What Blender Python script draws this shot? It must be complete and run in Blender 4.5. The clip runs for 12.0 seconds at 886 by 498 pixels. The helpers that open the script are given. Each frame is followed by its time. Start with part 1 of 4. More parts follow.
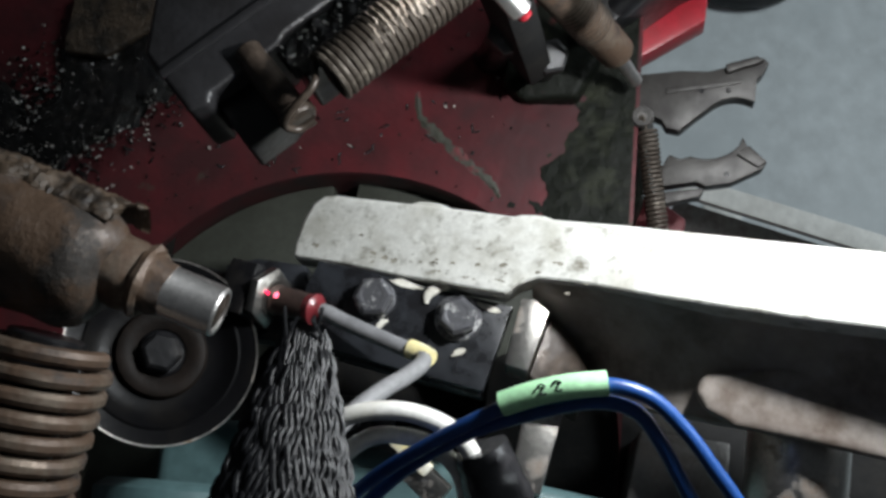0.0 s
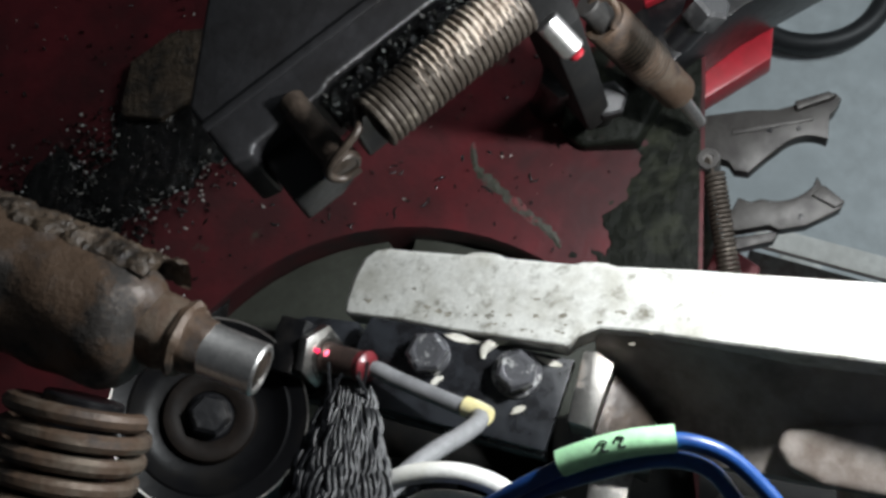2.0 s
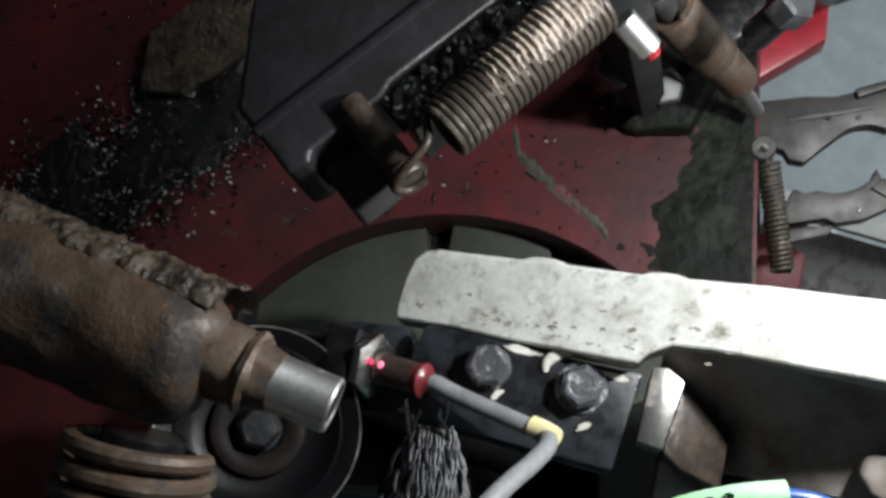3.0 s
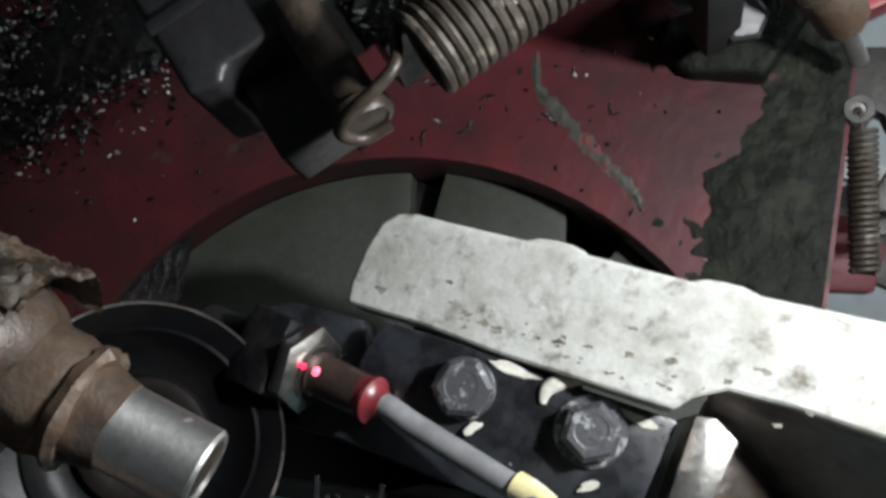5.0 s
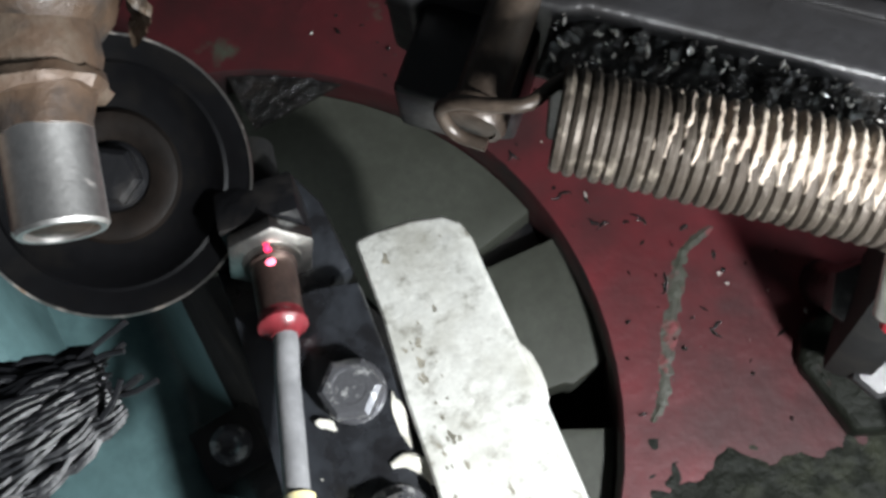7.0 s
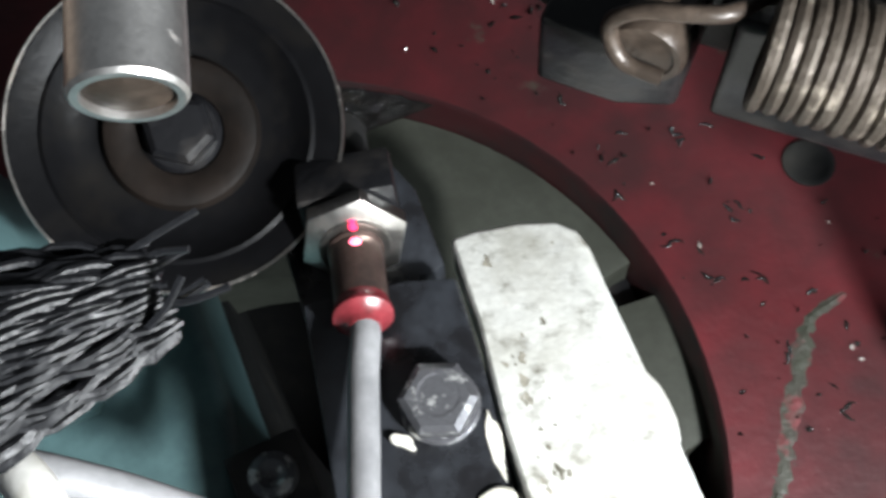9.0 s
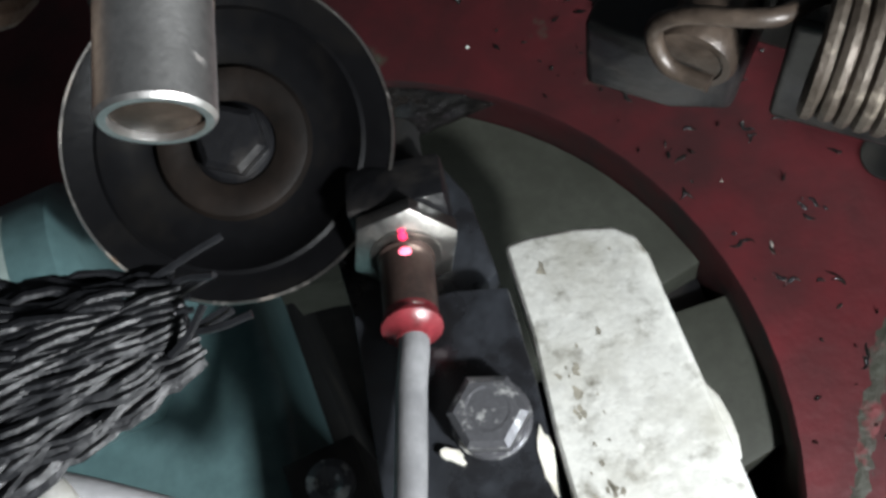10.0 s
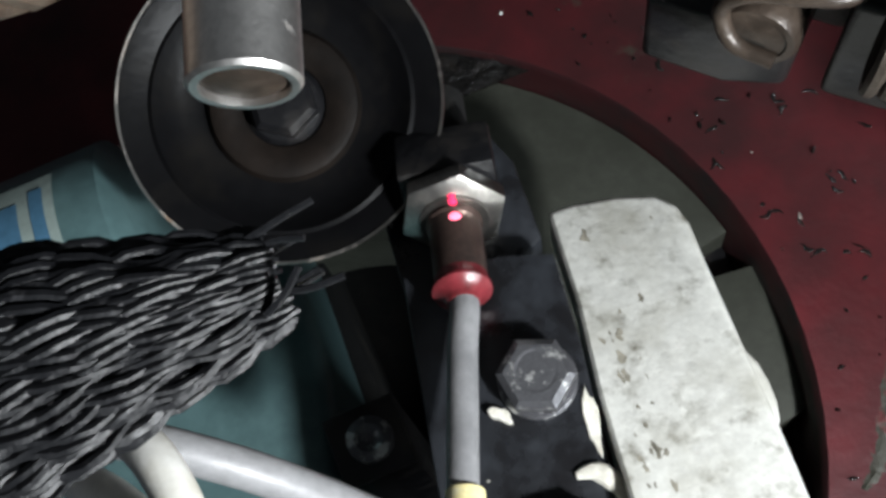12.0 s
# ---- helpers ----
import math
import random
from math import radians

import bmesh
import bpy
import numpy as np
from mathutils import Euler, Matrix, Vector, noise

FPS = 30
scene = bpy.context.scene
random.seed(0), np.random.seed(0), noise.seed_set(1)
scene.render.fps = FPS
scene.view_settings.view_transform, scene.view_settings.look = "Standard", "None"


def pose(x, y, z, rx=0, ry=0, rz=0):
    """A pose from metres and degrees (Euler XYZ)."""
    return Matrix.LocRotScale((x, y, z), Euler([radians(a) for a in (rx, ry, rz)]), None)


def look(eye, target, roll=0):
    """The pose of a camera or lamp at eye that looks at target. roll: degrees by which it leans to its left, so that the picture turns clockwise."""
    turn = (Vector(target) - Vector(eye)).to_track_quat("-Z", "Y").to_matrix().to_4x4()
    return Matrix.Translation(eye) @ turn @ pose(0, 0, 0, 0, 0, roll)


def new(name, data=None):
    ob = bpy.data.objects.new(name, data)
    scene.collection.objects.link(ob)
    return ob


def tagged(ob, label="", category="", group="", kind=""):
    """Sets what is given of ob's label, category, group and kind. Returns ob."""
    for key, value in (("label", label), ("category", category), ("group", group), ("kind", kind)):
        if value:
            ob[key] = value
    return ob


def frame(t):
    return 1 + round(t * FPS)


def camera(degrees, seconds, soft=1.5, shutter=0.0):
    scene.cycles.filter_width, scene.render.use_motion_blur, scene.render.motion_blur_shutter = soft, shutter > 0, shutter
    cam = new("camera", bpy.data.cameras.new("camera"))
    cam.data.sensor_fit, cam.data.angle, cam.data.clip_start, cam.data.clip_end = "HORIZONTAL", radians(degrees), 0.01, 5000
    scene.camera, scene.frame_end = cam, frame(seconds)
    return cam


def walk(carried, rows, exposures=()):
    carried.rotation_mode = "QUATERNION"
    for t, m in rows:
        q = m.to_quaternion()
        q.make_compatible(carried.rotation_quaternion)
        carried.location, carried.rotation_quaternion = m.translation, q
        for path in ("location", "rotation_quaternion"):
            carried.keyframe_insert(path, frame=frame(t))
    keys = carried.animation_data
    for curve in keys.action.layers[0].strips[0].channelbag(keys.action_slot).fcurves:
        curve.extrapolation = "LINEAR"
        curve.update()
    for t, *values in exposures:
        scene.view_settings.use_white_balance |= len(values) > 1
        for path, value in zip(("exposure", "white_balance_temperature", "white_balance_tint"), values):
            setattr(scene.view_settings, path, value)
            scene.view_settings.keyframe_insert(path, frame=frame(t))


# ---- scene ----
cam = camera(48.0, 12.0, soft=3.2, shutter=0.4)
# the eye's own axes: x right, y ahead, z up in the first view; the machine lies below, so they are tipped to look down
BASE = pose(0, 0, 1.377, -90, 0, 0)
PATH = [
    (0, (0.0323, 0.0681, -0.0252), (0.0103, 0.2604, 0.0253), 6.0),
    (0.5, (0.0267, 0.0748, -0.0218), (0.0085, 0.2673, 0.0290), 4.8),
    (1, (0.0288, 0.0770, -0.0247), (0.0074, 0.2683, 0.0297), 4.5),
    (1.5, (0.0318, 0.0844, -0.0228), (-0.0022, 0.2713, 0.0397), 5.2),
    (2, (0.0361, 0.0830, -0.0243), (-0.0011, 0.2697, 0.0369), 5.8),
    (2.5, (0.0157, 0.0771, -0.0139), (-0.0166, 0.2663, 0.0421), 5.8),
    (4.5, (0.0050, 0.1577, 0.0214), (-0.0289, 0.3521, 0.0544), 6.6),
    (5, (0.0035, 0.1634, 0.0295), (-0.0295, 0.3580, 0.0615), 10.8),
    (5.5, (0.0039, 0.1674, 0.0385), (-0.0435, 0.3597, 0.0662), 23.6),
    (6, (0.0100, 0.1776, 0.0518), (-0.0397, 0.3696, 0.0777), 39.1),
    (6.5, (0.0152, 0.1709, 0.0505), (-0.0363, 0.3636, 0.0652), 53.6),
    (8.5, (0.0189, 0.2055, 0.0349), (-0.0489, 0.3906, 0.0684), 67.8),
    (9, (0.0205, 0.2128, 0.0286), (-0.0587, 0.3952, 0.0495), 67.5),
    (9.5, (0.0174, 0.2152, 0.0315), (-0.0632, 0.3980, 0.0412), 67.3),
    (10, (0.0184, 0.2149, 0.0352), (-0.0652, 0.3966, 0.0396), 67.0),
    (10.5, (0.0165, 0.2087, 0.0278), (-0.0627, 0.3924, 0.0297), 67.0),
    (11, (0.0160, 0.2059, 0.0278), (-0.0607, 0.3905, 0.0334), 67.4),
    (11.5, (0.0167, 0.2072, 0.0273), (-0.0595, 0.3920, 0.0315), 67.9),
    (12, (0.0167, 0.2098, 0.0276), (-0.0603, 0.3944, 0.0294), 68.2),
]
EXPO = [(0.0, -0.3), (2.5, -0.25), (4.5, -0.25), (5.5, -0.15), (6.0, -0.05), (6.5, 0.45), (8.5, 0.5), (9.0, 0.85), (9.5, 0.4), (10.0, 0.35), (12.0, 0.15)]
walk(cam, [(t, BASE @ look(eye, target, roll)) for t, eye, target, roll in PATH], EXPO)

# ---------------------------------------------------------------- light
world = bpy.data.worlds.new("workshop_air")
scene.world = world
world.use_nodes = True
world.node_tree.nodes["Background"].inputs["Color"].default_value = (0.80, 0.90, 1.0, 1)
world.node_tree.nodes["Background"].inputs["Strength"].default_value = 0.036


def lamp(name, kind, place, aim, power, size, color, spread=None):
    d = bpy.data.lights.new(name, kind)
    d.energy, d.color = power, color
    if kind == "AREA":
        d.shape, d.size = "DISK", size
        if spread:
            d.spread = radians(spread)
    else:
        d.shadow_soft_size = size
        d.spot_size, d.spot_blend = radians(spread), 1.0
    ob = new(name, d)
    ob.matrix_world = look(V(*place), V(*aim))
    return ob


Z0 = 1.0
UPV = Vector((0, 0, 1))


def V(x, y, h):
    """Machine millimetres to world metres."""
    return Vector((x / 1000, y / 1000, Z0 + h / 1000))


# the hand torch above the lever and an added fill lamp over the floor beside the machine
lamp("work_torch", "SPOT", (112, 98, 146), (40, 60, 10), 3.4, 0.008, (0.95, 0.98, 1.0), 150)
lamp("floor_fill", "AREA", (1100, 700, 600), (300, 400, -700), 16.0, 0.6, (0.88, 0.96, 1.0))

# ---------------------------------------------------------------- materials


def mat(name, base, rough=0.5, metal=0.0, second=None, mix=(0.45, 0.6), scale=120, third=None, mix3=(0.6, 0.68), scale3=45,
        bump=0.15, bump_scale=900, rough2=None, detail=6, metal2=None, coat=0.0, stretch=(1, 1, 1), bump_dist=0.0006):
    m = bpy.data.materials.new(name)
    m.use_nodes = True
    nt = m.node_tree
    N, L = nt.nodes, nt.links
    b = N["Principled BSDF"]
    geo = N.new("ShaderNodeNewGeometry")
    mp = N.new("ShaderNodeMapping")
    mp.inputs["Scale"].default_value = stretch
    L.new(geo.outputs["Position"], mp.inputs["Vector"])

    def noise_at(s, det, seed):
        n = N.new("ShaderNodeTexNoise")
        n.noise_dimensions = "4D"
        n.inputs["W"].default_value = seed
        n.inputs["Scale"].default_value, n.inputs["Detail"].default_value = s, det
        n.inputs["Roughness"].default_value = 0.62
        L.new(mp.outputs["Vector"], n.inputs["Vector"])
        return n.outputs["Fac"]

    def step(src, lo, hi):
        r = N.new("ShaderNodeMapRange")
        r.inputs["From Min"].default_value, r.inputs["From Max"].default_value = lo, hi
        L.new(src, r.inputs["Value"])
        return r.outputs["Result"]

    def mixed(kind, fac, a, c):
        x = N.new("ShaderNodeMix")
        x.data_type = kind
        sock = {"RGBA": (6, 7, 2), "FLOAT": (2, 3, 0)}[kind]
        L.new(fac, x.inputs[0])
        for k, v in ((sock[0], a), (sock[1], c)):
            if hasattr(v, "links"):
                L.new(v, x.inputs[k])
            else:
                x.inputs[k].default_value = (*v, 1) if kind == "RGBA" else v
        return x.outputs[sock[2]]

    seed = sum(map(ord, name)) * 0.37
    fine = noise_at(scale * 6, 4, seed + 3)
    tone = mixed("RGBA", step(fine, 0.3, 0.75), tuple(c * 0.82 for c in base), tuple(min(1, c * 1.15) for c in base))
    ro, me = rough, metal
    if second:
        f = step(noise_at(scale, detail, seed), *mix)
        tone = mixed("RGBA", f, tone, second)
        ro = mixed("FLOAT", f, rough, rough if rough2 is None else rough2)
        me = mixed("FLOAT", f, metal, metal if metal2 is None else metal2)
    if third:
        f3 = step(noise_at(scale3, detail, seed + 11), *mix3)
        tone = mixed("RGBA", f3, tone, third)
        me = mixed("FLOAT", f3, me, 0.0)
        ro = mixed("FLOAT", f3, ro, 0.7)
    L.new(tone, b.inputs["Base Color"])
    for v, key in ((ro, "Roughness"), (me, "Metallic")):
        if hasattr(v, "links"):
            L.new(v, b.inputs[key])
        else:
            b.inputs[key].default_value = v
    b.inputs["Coat Weight"].default_value = coat
    bp = N.new("ShaderNodeBump")
    bp.inputs["Strength"].default_value, bp.inputs["Distance"].default_value = bump, bump_dist
    L.new(noise_at(bump_scale, 5, seed + 7), bp.inputs["Height"])
    L.new(bp.outputs["Normal"], b.inputs["Normal"])
    return m


RED = mat("red_paint_dirty", (0.092, 0.0125, 0.016), 0.48, second=(0.034, 0.010, 0.011), mix=(0.42, 0.62), scale=17, rough2=0.55,
          third=(0.042, 0.044, 0.032), mix3=(0.61, 0.66), scale3=26, bump=0.5, bump_scale=260)
RED_CLEAN = mat("red_paint", (0.30, 0.010, 0.020), 0.35, second=(0.2, 0.01, 0.015), mix=(0.5, 0.7), scale=60, bump=0.2, bump_scale=300)
GREY_GREEN = mat("grey_green_cast", (0.044, 0.047, 0.038), 0.6, second=(0.030, 0.032, 0.025), mix=(0.45, 0.7), scale=60, third=(0.03, 0.03, 0.026), mix3=(0.64, 0.74), scale3=90, bump=0.25, bump_scale=600)
# darker red: the shade on the opening's inner wall is put into the colour
RIM_SHADE = mat("oil_blackened_red_edge", (0.03, 0.008, 0.009), 0.4, second=(0.012, 0.010, 0.010), mix=(0.4, 0.6), scale=40, bump=0.3, bump_scale=300)
BLACK_OIL = mat("oily_black_steel", (0.007, 0.007, 0.008), 0.30, 0.0, second=(0.017, 0.015, 0.014), mix=(0.5, 0.68), scale=130, rough2=0.5, bump=0.35, bump_scale=420)
ARM_PAINT = mat("greasy_dark_grey_paint", (0.022, 0.0215, 0.023), 0.42, second=(0.014, 0.013, 0.013), mix=(0.44, 0.66), scale=45, rough2=0.3, third=(0.06, 0.058, 0.058), mix3=(0.66, 0.74), scale3=120, bump=0.4, bump_scale=420)
BLACK_PAINT = mat("black_painted_plate", (0.019, 0.021, 0.025), 0.38, 0.0, second=(0.008, 0.008, 0.009), mix=(0.42, 0.62), scale=110, rough2=0.22,
                  third=(0.40, 0.39, 0.35), mix3=(0.69, 0.72), scale3=170, bump=0.12, bump_scale=1100)
WHEEL_BLACK = mat("black_turned_iron", (0.004, 0.004, 0.0045), 0.36, second=(0.009, 0.008, 0.007), mix=(0.5, 0.7), scale=60, bump=0.15, bump_scale=500)
# brown darkened to hold the shade that the hub stands in
HUB_BROWN = mat("oil_browned_hub", (0.012, 0.009, 0.0075), 0.55, second=(0.006, 0.005, 0.0045), mix=(0.45, 0.65), scale=70, bump=0.3, bump_scale=500)
# grimy black parts, and the deep shade put into the pit and gaps
BLACK_DEEP = mat("black_grime", (0.012, 0.012, 0.012), 0.75, second=(0.025, 0.023, 0.02), mix=(0.5, 0.7), scale=60, bump=0.4, bump_scale=300)
WHITE_CAST = mat("white_painted_casting", (0.56, 0.56, 0.525), 0.42, second=(0.33, 0.32, 0.275), mix=(0.46, 0.72), scale=75, rough2=0.55,
                 third=(0.15, 0.14, 0.11), mix3=(0.54, 0.72), scale3=190, bump=0.3, bump_scale=650)
BROWN_CAST = mat("grimy_casting_side", (0.30, 0.27, 0.245), 0.48, second=(0.085, 0.06, 0.045), mix=(0.44, 0.64), scale=34, bump=0.3, bump_scale=500)
STEEL = mat("bare_worn_steel", (0.52, 0.50, 0.47), 0.3, 1.0, second=(0.20, 0.14, 0.10), mix=(0.52, 0.68), scale=130, rough2=0.6, metal2=0.4, bump=0.2, bump_scale=800)
CHROME = mat("polished_steel", (0.74, 0.72, 0.70), 0.40, 1.0, second=(0.20, 0.15, 0.12), mix=(0.60, 0.70), scale=120, rough2=0.55, metal2=0.3, bump=0.12, bump_scale=700)
DARK_STEEL = mat("dark_machined_steel", (0.16, 0.155, 0.15), 0.38, 0.85, second=(0.06, 0.05, 0.045), mix=(0.45, 0.65), scale=110, rough2=0.6, metal2=0.3, bump=0.25, bump_scale=700)
RUST = mat("rusty_greasy_steel", (0.095, 0.061, 0.041), 0.5, 0.2, second=(0.20, 0.16, 0.125), mix=(0.5, 0.66), scale=90, rough2=0.4, metal2=0.6,
           third=(0.03, 0.022, 0.018), mix3=(0.52, 0.62), scale3=60, bump=0.6, bump_scale=420)
SPRING = mat("grimy_spring_wire", (0.068, 0.056, 0.045), 0.42, 0.5, second=(0.042, 0.032, 0.024), mix=(0.42, 0.62), scale=70, rough2=0.6,
             third=(0.30, 0.26, 0.21), mix3=(0.58, 0.74), scale3=140, bump=0.6, bump_scale=700)
BOLT = mat("black_bolt_steel", (0.13, 0.13, 0.14), 0.36, 0.7, second=(0.55, 0.55, 0.54), mix=(0.53, 0.6), scale=300, rough2=0.3, bump=0.25, bump_scale=900)
NUT = mat("nickel_nut", (0.55, 0.53, 0.50), 0.3, 1.0, second=(0.25, 0.23, 0.21), mix=(0.5, 0.7), scale=200, rough2=0.5, bump=0.12, bump_scale=900)
BRASS_BROWN = mat("brown_sensor_barrel", (0.15, 0.10, 0.085), 0.3, 0.7, second=(0.08, 0.06, 0.055), mix=(0.45, 0.65), scale=160, bump=0.1, bump_scale=900)
RED_RUBBER = mat("red_translucent_plastic", (0.17, 0.022, 0.028), 0.3, second=(0.09, 0.014, 0.016), mix=(0.45, 0.65), scale=200, bump=0.1)
CABLE = mat("grey_cable_sheath", (0.20, 0.20, 0.205), 0.45, second=(0.13, 0.13, 0.135), mix=(0.5, 0.7), scale=90, bump=0.15)
WHITE_WIRE = mat("white_cable_sheath", (0.72, 0.71, 0.67), 0.38, second=(0.5, 0.47, 0.38), mix=(0.52, 0.72), scale=80, bump=0.1)
YELLOW = mat("yellowed_sleeve", (0.66, 0.58, 0.30), 0.4, second=(0.74, 0.72, 0.62), mix=(0.45, 0.6), scale=160, bump=0.1)
BLUE_WIRE = mat("blue_wire_sheath", (0.013, 0.062, 0.235), 0.35, second=(0.009, 0.04, 0.15), mix=(0.5, 0.7), scale=90, bump=0.08)
GREEN_TAG = mat("pale_green_marker_sleeve", (0.40, 0.72, 0.42), 0.42, second=(0.32, 0.60, 0.36), mix=(0.5, 0.75), scale=120, bump=0.08)
INK = mat("black_ink", (0.03, 0.04, 0.035), 0.5)
BRAID = mat("black_braided_sleeve", (0.008, 0.0083, 0.0095), 0.38, second=(0.04, 0.04, 0.043), mix=(0.60, 0.70), scale=210, rough2=0.32, bump=0.4, bump_scale=600)
TAPE = mat("black_vinyl_tape", (0.02, 0.02, 0.022), 0.25, second=(0.05, 0.048, 0.05), mix=(0.5, 0.7), scale=90, bump=0.3, bump_scale=300)
TEAL = mat("teal_enamel", (0.085, 0.150, 0.155), 0.42, second=(0.035, 0.068, 0.072), mix=(0.5, 0.75), scale=40, bump=0.1, bump_scale=300)
LABEL = mat("pale_nameplate", (0.26, 0.32, 0.30), 0.4, second=(0.17, 0.22, 0.21), mix=(0.5, 0.7), scale=70, bump=0.05)
LABEL_BLUE = mat("blue_print", (0.06, 0.15, 0.24), 0.4)
FLOOR = mat("grey_painted_floor", (0.53, 0.58, 0.595), 0.5, second=(0.45, 0.50, 0.515), mix=(0.45, 0.7), scale=6, bump=0.1, bump_scale=120)
WHITE_METAL = mat("white_painted_rail", (0.62, 0.63, 0.60), 0.45, second=(0.48, 0.48, 0.45), mix=(0.5, 0.75), scale=25, bump=0.15, bump_scale=200)
RUBBER = mat("black_rubber", (0.02, 0.022, 0.024), 0.5, second=(0.035, 0.036, 0.038), mix=(0.5, 0.7), scale=30, bump=0.15, bump_scale=200)
# pale grit on the table, and the painted glints on the arm
GRIT_GLINT = mat("pale_grit", (0.50, 0.48, 0.45), 0.15, second=(0.25, 0.22, 0.2), mix=(0.4, 0.6), scale=400, bump=0.1)
GRIME = mat("black_gritty_grease", (0.008, 0.0075, 0.007), 0.22, second=(0.02, 0.017, 0.015), mix=(0.5, 0.65), scale=160, bump=0.9, bump_scale=330, bump_dist=0.002)
MOSS_GRIME = mat("greenish_black_grime", (0.007, 0.008, 0.006), 0.5, second=(0.022, 0.024, 0.016), mix=(0.52, 0.66), scale=70, rough2=0.6, third=(0.05, 0.012, 0.012), mix3=(0.62, 0.68), scale3=60, bump=0.8, bump_scale=300, bump_dist=0.0015)
GREEN_GRIME = mat("greenish_grey_grime", (0.034, 0.037, 0.026), 0.6, second=(0.028, 0.024, 0.018), mix=(0.42, 0.62), scale=90, third=(0.10, 0.018, 0.02), mix3=(0.58, 0.66), scale3=110, bump=0.8, bump_scale=400, bump_dist=0.001)
BARREL_RUST = mat("rust_under_grey_grease", (0.078, 0.050, 0.033), 0.42, 0.1, second=(0.115, 0.098, 0.09), mix=(0.5, 0.64), scale=55, rough2=0.35, metal2=0.3, third=(0.02, 0.016, 0.013), mix3=(0.52, 0.62), scale3=80, bump=0.7, bump_scale=380, bump_dist=0.001)
CRUST = mat("tan_grease_crust", (0.075, 0.052, 0.034), 0.5, second=(0.02, 0.016, 0.013), mix=(0.42, 0.6), scale=130, rough2=0.35, bump=0.9, bump_scale=420, bump_dist=0.0015)
SCUFF = mat("scuffed_primer", (0.30, 0.28, 0.23), 0.6, second=(0.13, 0.12, 0.095), mix=(0.4, 0.6), scale=300, bump=0.4, bump_scale=900)
RUST_DARK = mat("dark_oiled_rust", (0.034, 0.025, 0.019), 0.4, 0.2, second=(0.075, 0.056, 0.043), mix=(0.5, 0.66), scale=120, rough2=0.35, bump=0.5, bump_scale=420)
HEAD_STEEL = mat("oily_bolt_head", (0.035, 0.035, 0.036), 0.35, 0.3, second=(0.09, 0.09, 0.09), mix=(0.52, 0.64), scale=170, bump=0.3, bump_scale=700)
JAW_STEEL = mat("oil_browned_jaw_steel", (0.040, 0.037, 0.034), 0.46, 0.3, second=(0.016, 0.013, 0.012), mix=(0.45, 0.64), scale=120, rough2=0.55, metal2=0.2, bump=0.3, bump_scale=700)
DUST = mat("caked_pinkish_dust", (0.40, 0.34, 0.28), 0.7, second=(0.24, 0.19, 0.15), mix=(0.42, 0.62), scale=160, bump=0.9, bump_scale=520, bump_dist=0.0012)
CHALK = mat("flaked_white_paint", (0.60, 0.58, 0.52), 0.6, second=(0.38, 0.36, 0.30), mix=(0.45, 0.65), scale=220, bump=0.5, bump_scale=600)


for m_, level in ((BLACK_DEEP, 0.2), (RED, 0.28), (WHEEL_BLACK, 0.12), (HUB_BROWN, 0.08), (BRAID, 0.2), (MOSS_GRIME, 0.1), (GREY_GREEN, 0.3)):
    m_.node_tree.nodes["Principled BSDF"].inputs["Specular IOR Level"].default_value = level


def glow(name, color, strength):
    m = bpy.data.materials.new(name)
    m.use_nodes = True
    b = m.node_tree.nodes["Principled BSDF"]
    b.inputs["Base Color"].default_value = (*color, 1)
    b.inputs["Emission Color"].default_value = (*color, 1)
    b.inputs["Emission Strength"].default_value = strength
    b.inputs["Roughness"].default_value = 0.25
    return m


# glow that stands in for the diode's reflection on the lock nut
LED_REFLECTION = glow("glowing_diode_reflection", (1.0, 0.03, 0.10), 1.2)
LED_CORE = glow("lit_red_diode_core", (1.0, 0.16, 0.25), 2.2)

# ---------------------------------------------------------------- mesh helpers (millimetres)


def thing(name, base, label, category, group="", kind=""):
    ob = new(name)
    ob.empty_display_size = 0.01
    ob.location = V(*(STATION @ Vector(base)))
    return tagged(ob, label, category, group, kind)


def where(ob):
    p = Vector(ob.location)
    while ob.parent:
        ob = ob.parent
        p += ob.location
    return p


STATION = Matrix()            # shift, turn and scale that fit the group being built to the camera's view


def part(name, bm, material, parent=None, label="", smooth=True, origin=None):
    """Links a bmesh, built in machine millimetres, as one mesh object."""
    bm.transform(STATION)
    me = bpy.data.meshes.new(name)
    at = where(parent) if parent else (V(*origin) if origin else Vector())
    bm.transform(Matrix.Translation(-at) @ Matrix.Translation((0, 0, Z0)) @ Matrix.Scale(0.001, 4))
    bmesh.ops.recalc_face_normals(bm, faces=bm.faces)
    bm.to_mesh(me)
    bm.free()
    for m in (material if isinstance(material, (list, tuple)) else [material]):
        me.materials.append(m)
    ob = new(name, me)
    if smooth:
        for p in me.polygons:
            p.use_smooth = True
        me.set_sharp_from_angle(angle=radians(38))
    if parent:
        ob.parent = parent
    elif origin:
        ob.location = at
    if label:
        tagged(ob, label)
    return ob


def B():
    return bmesh.new()


def frame_of(axis, hint=(0, 0, 1)):
    a = Vector(axis).normalized()
    h = Vector(hint)
    if abs(a.dot(h.normalized())) > 0.95:
        h = Vector((0, 1, 0)) if abs(a.y) < 0.9 else Vector((1, 0, 0))
    s = h.cross(a).normalized()
    return s, a.cross(s).normalized(), a


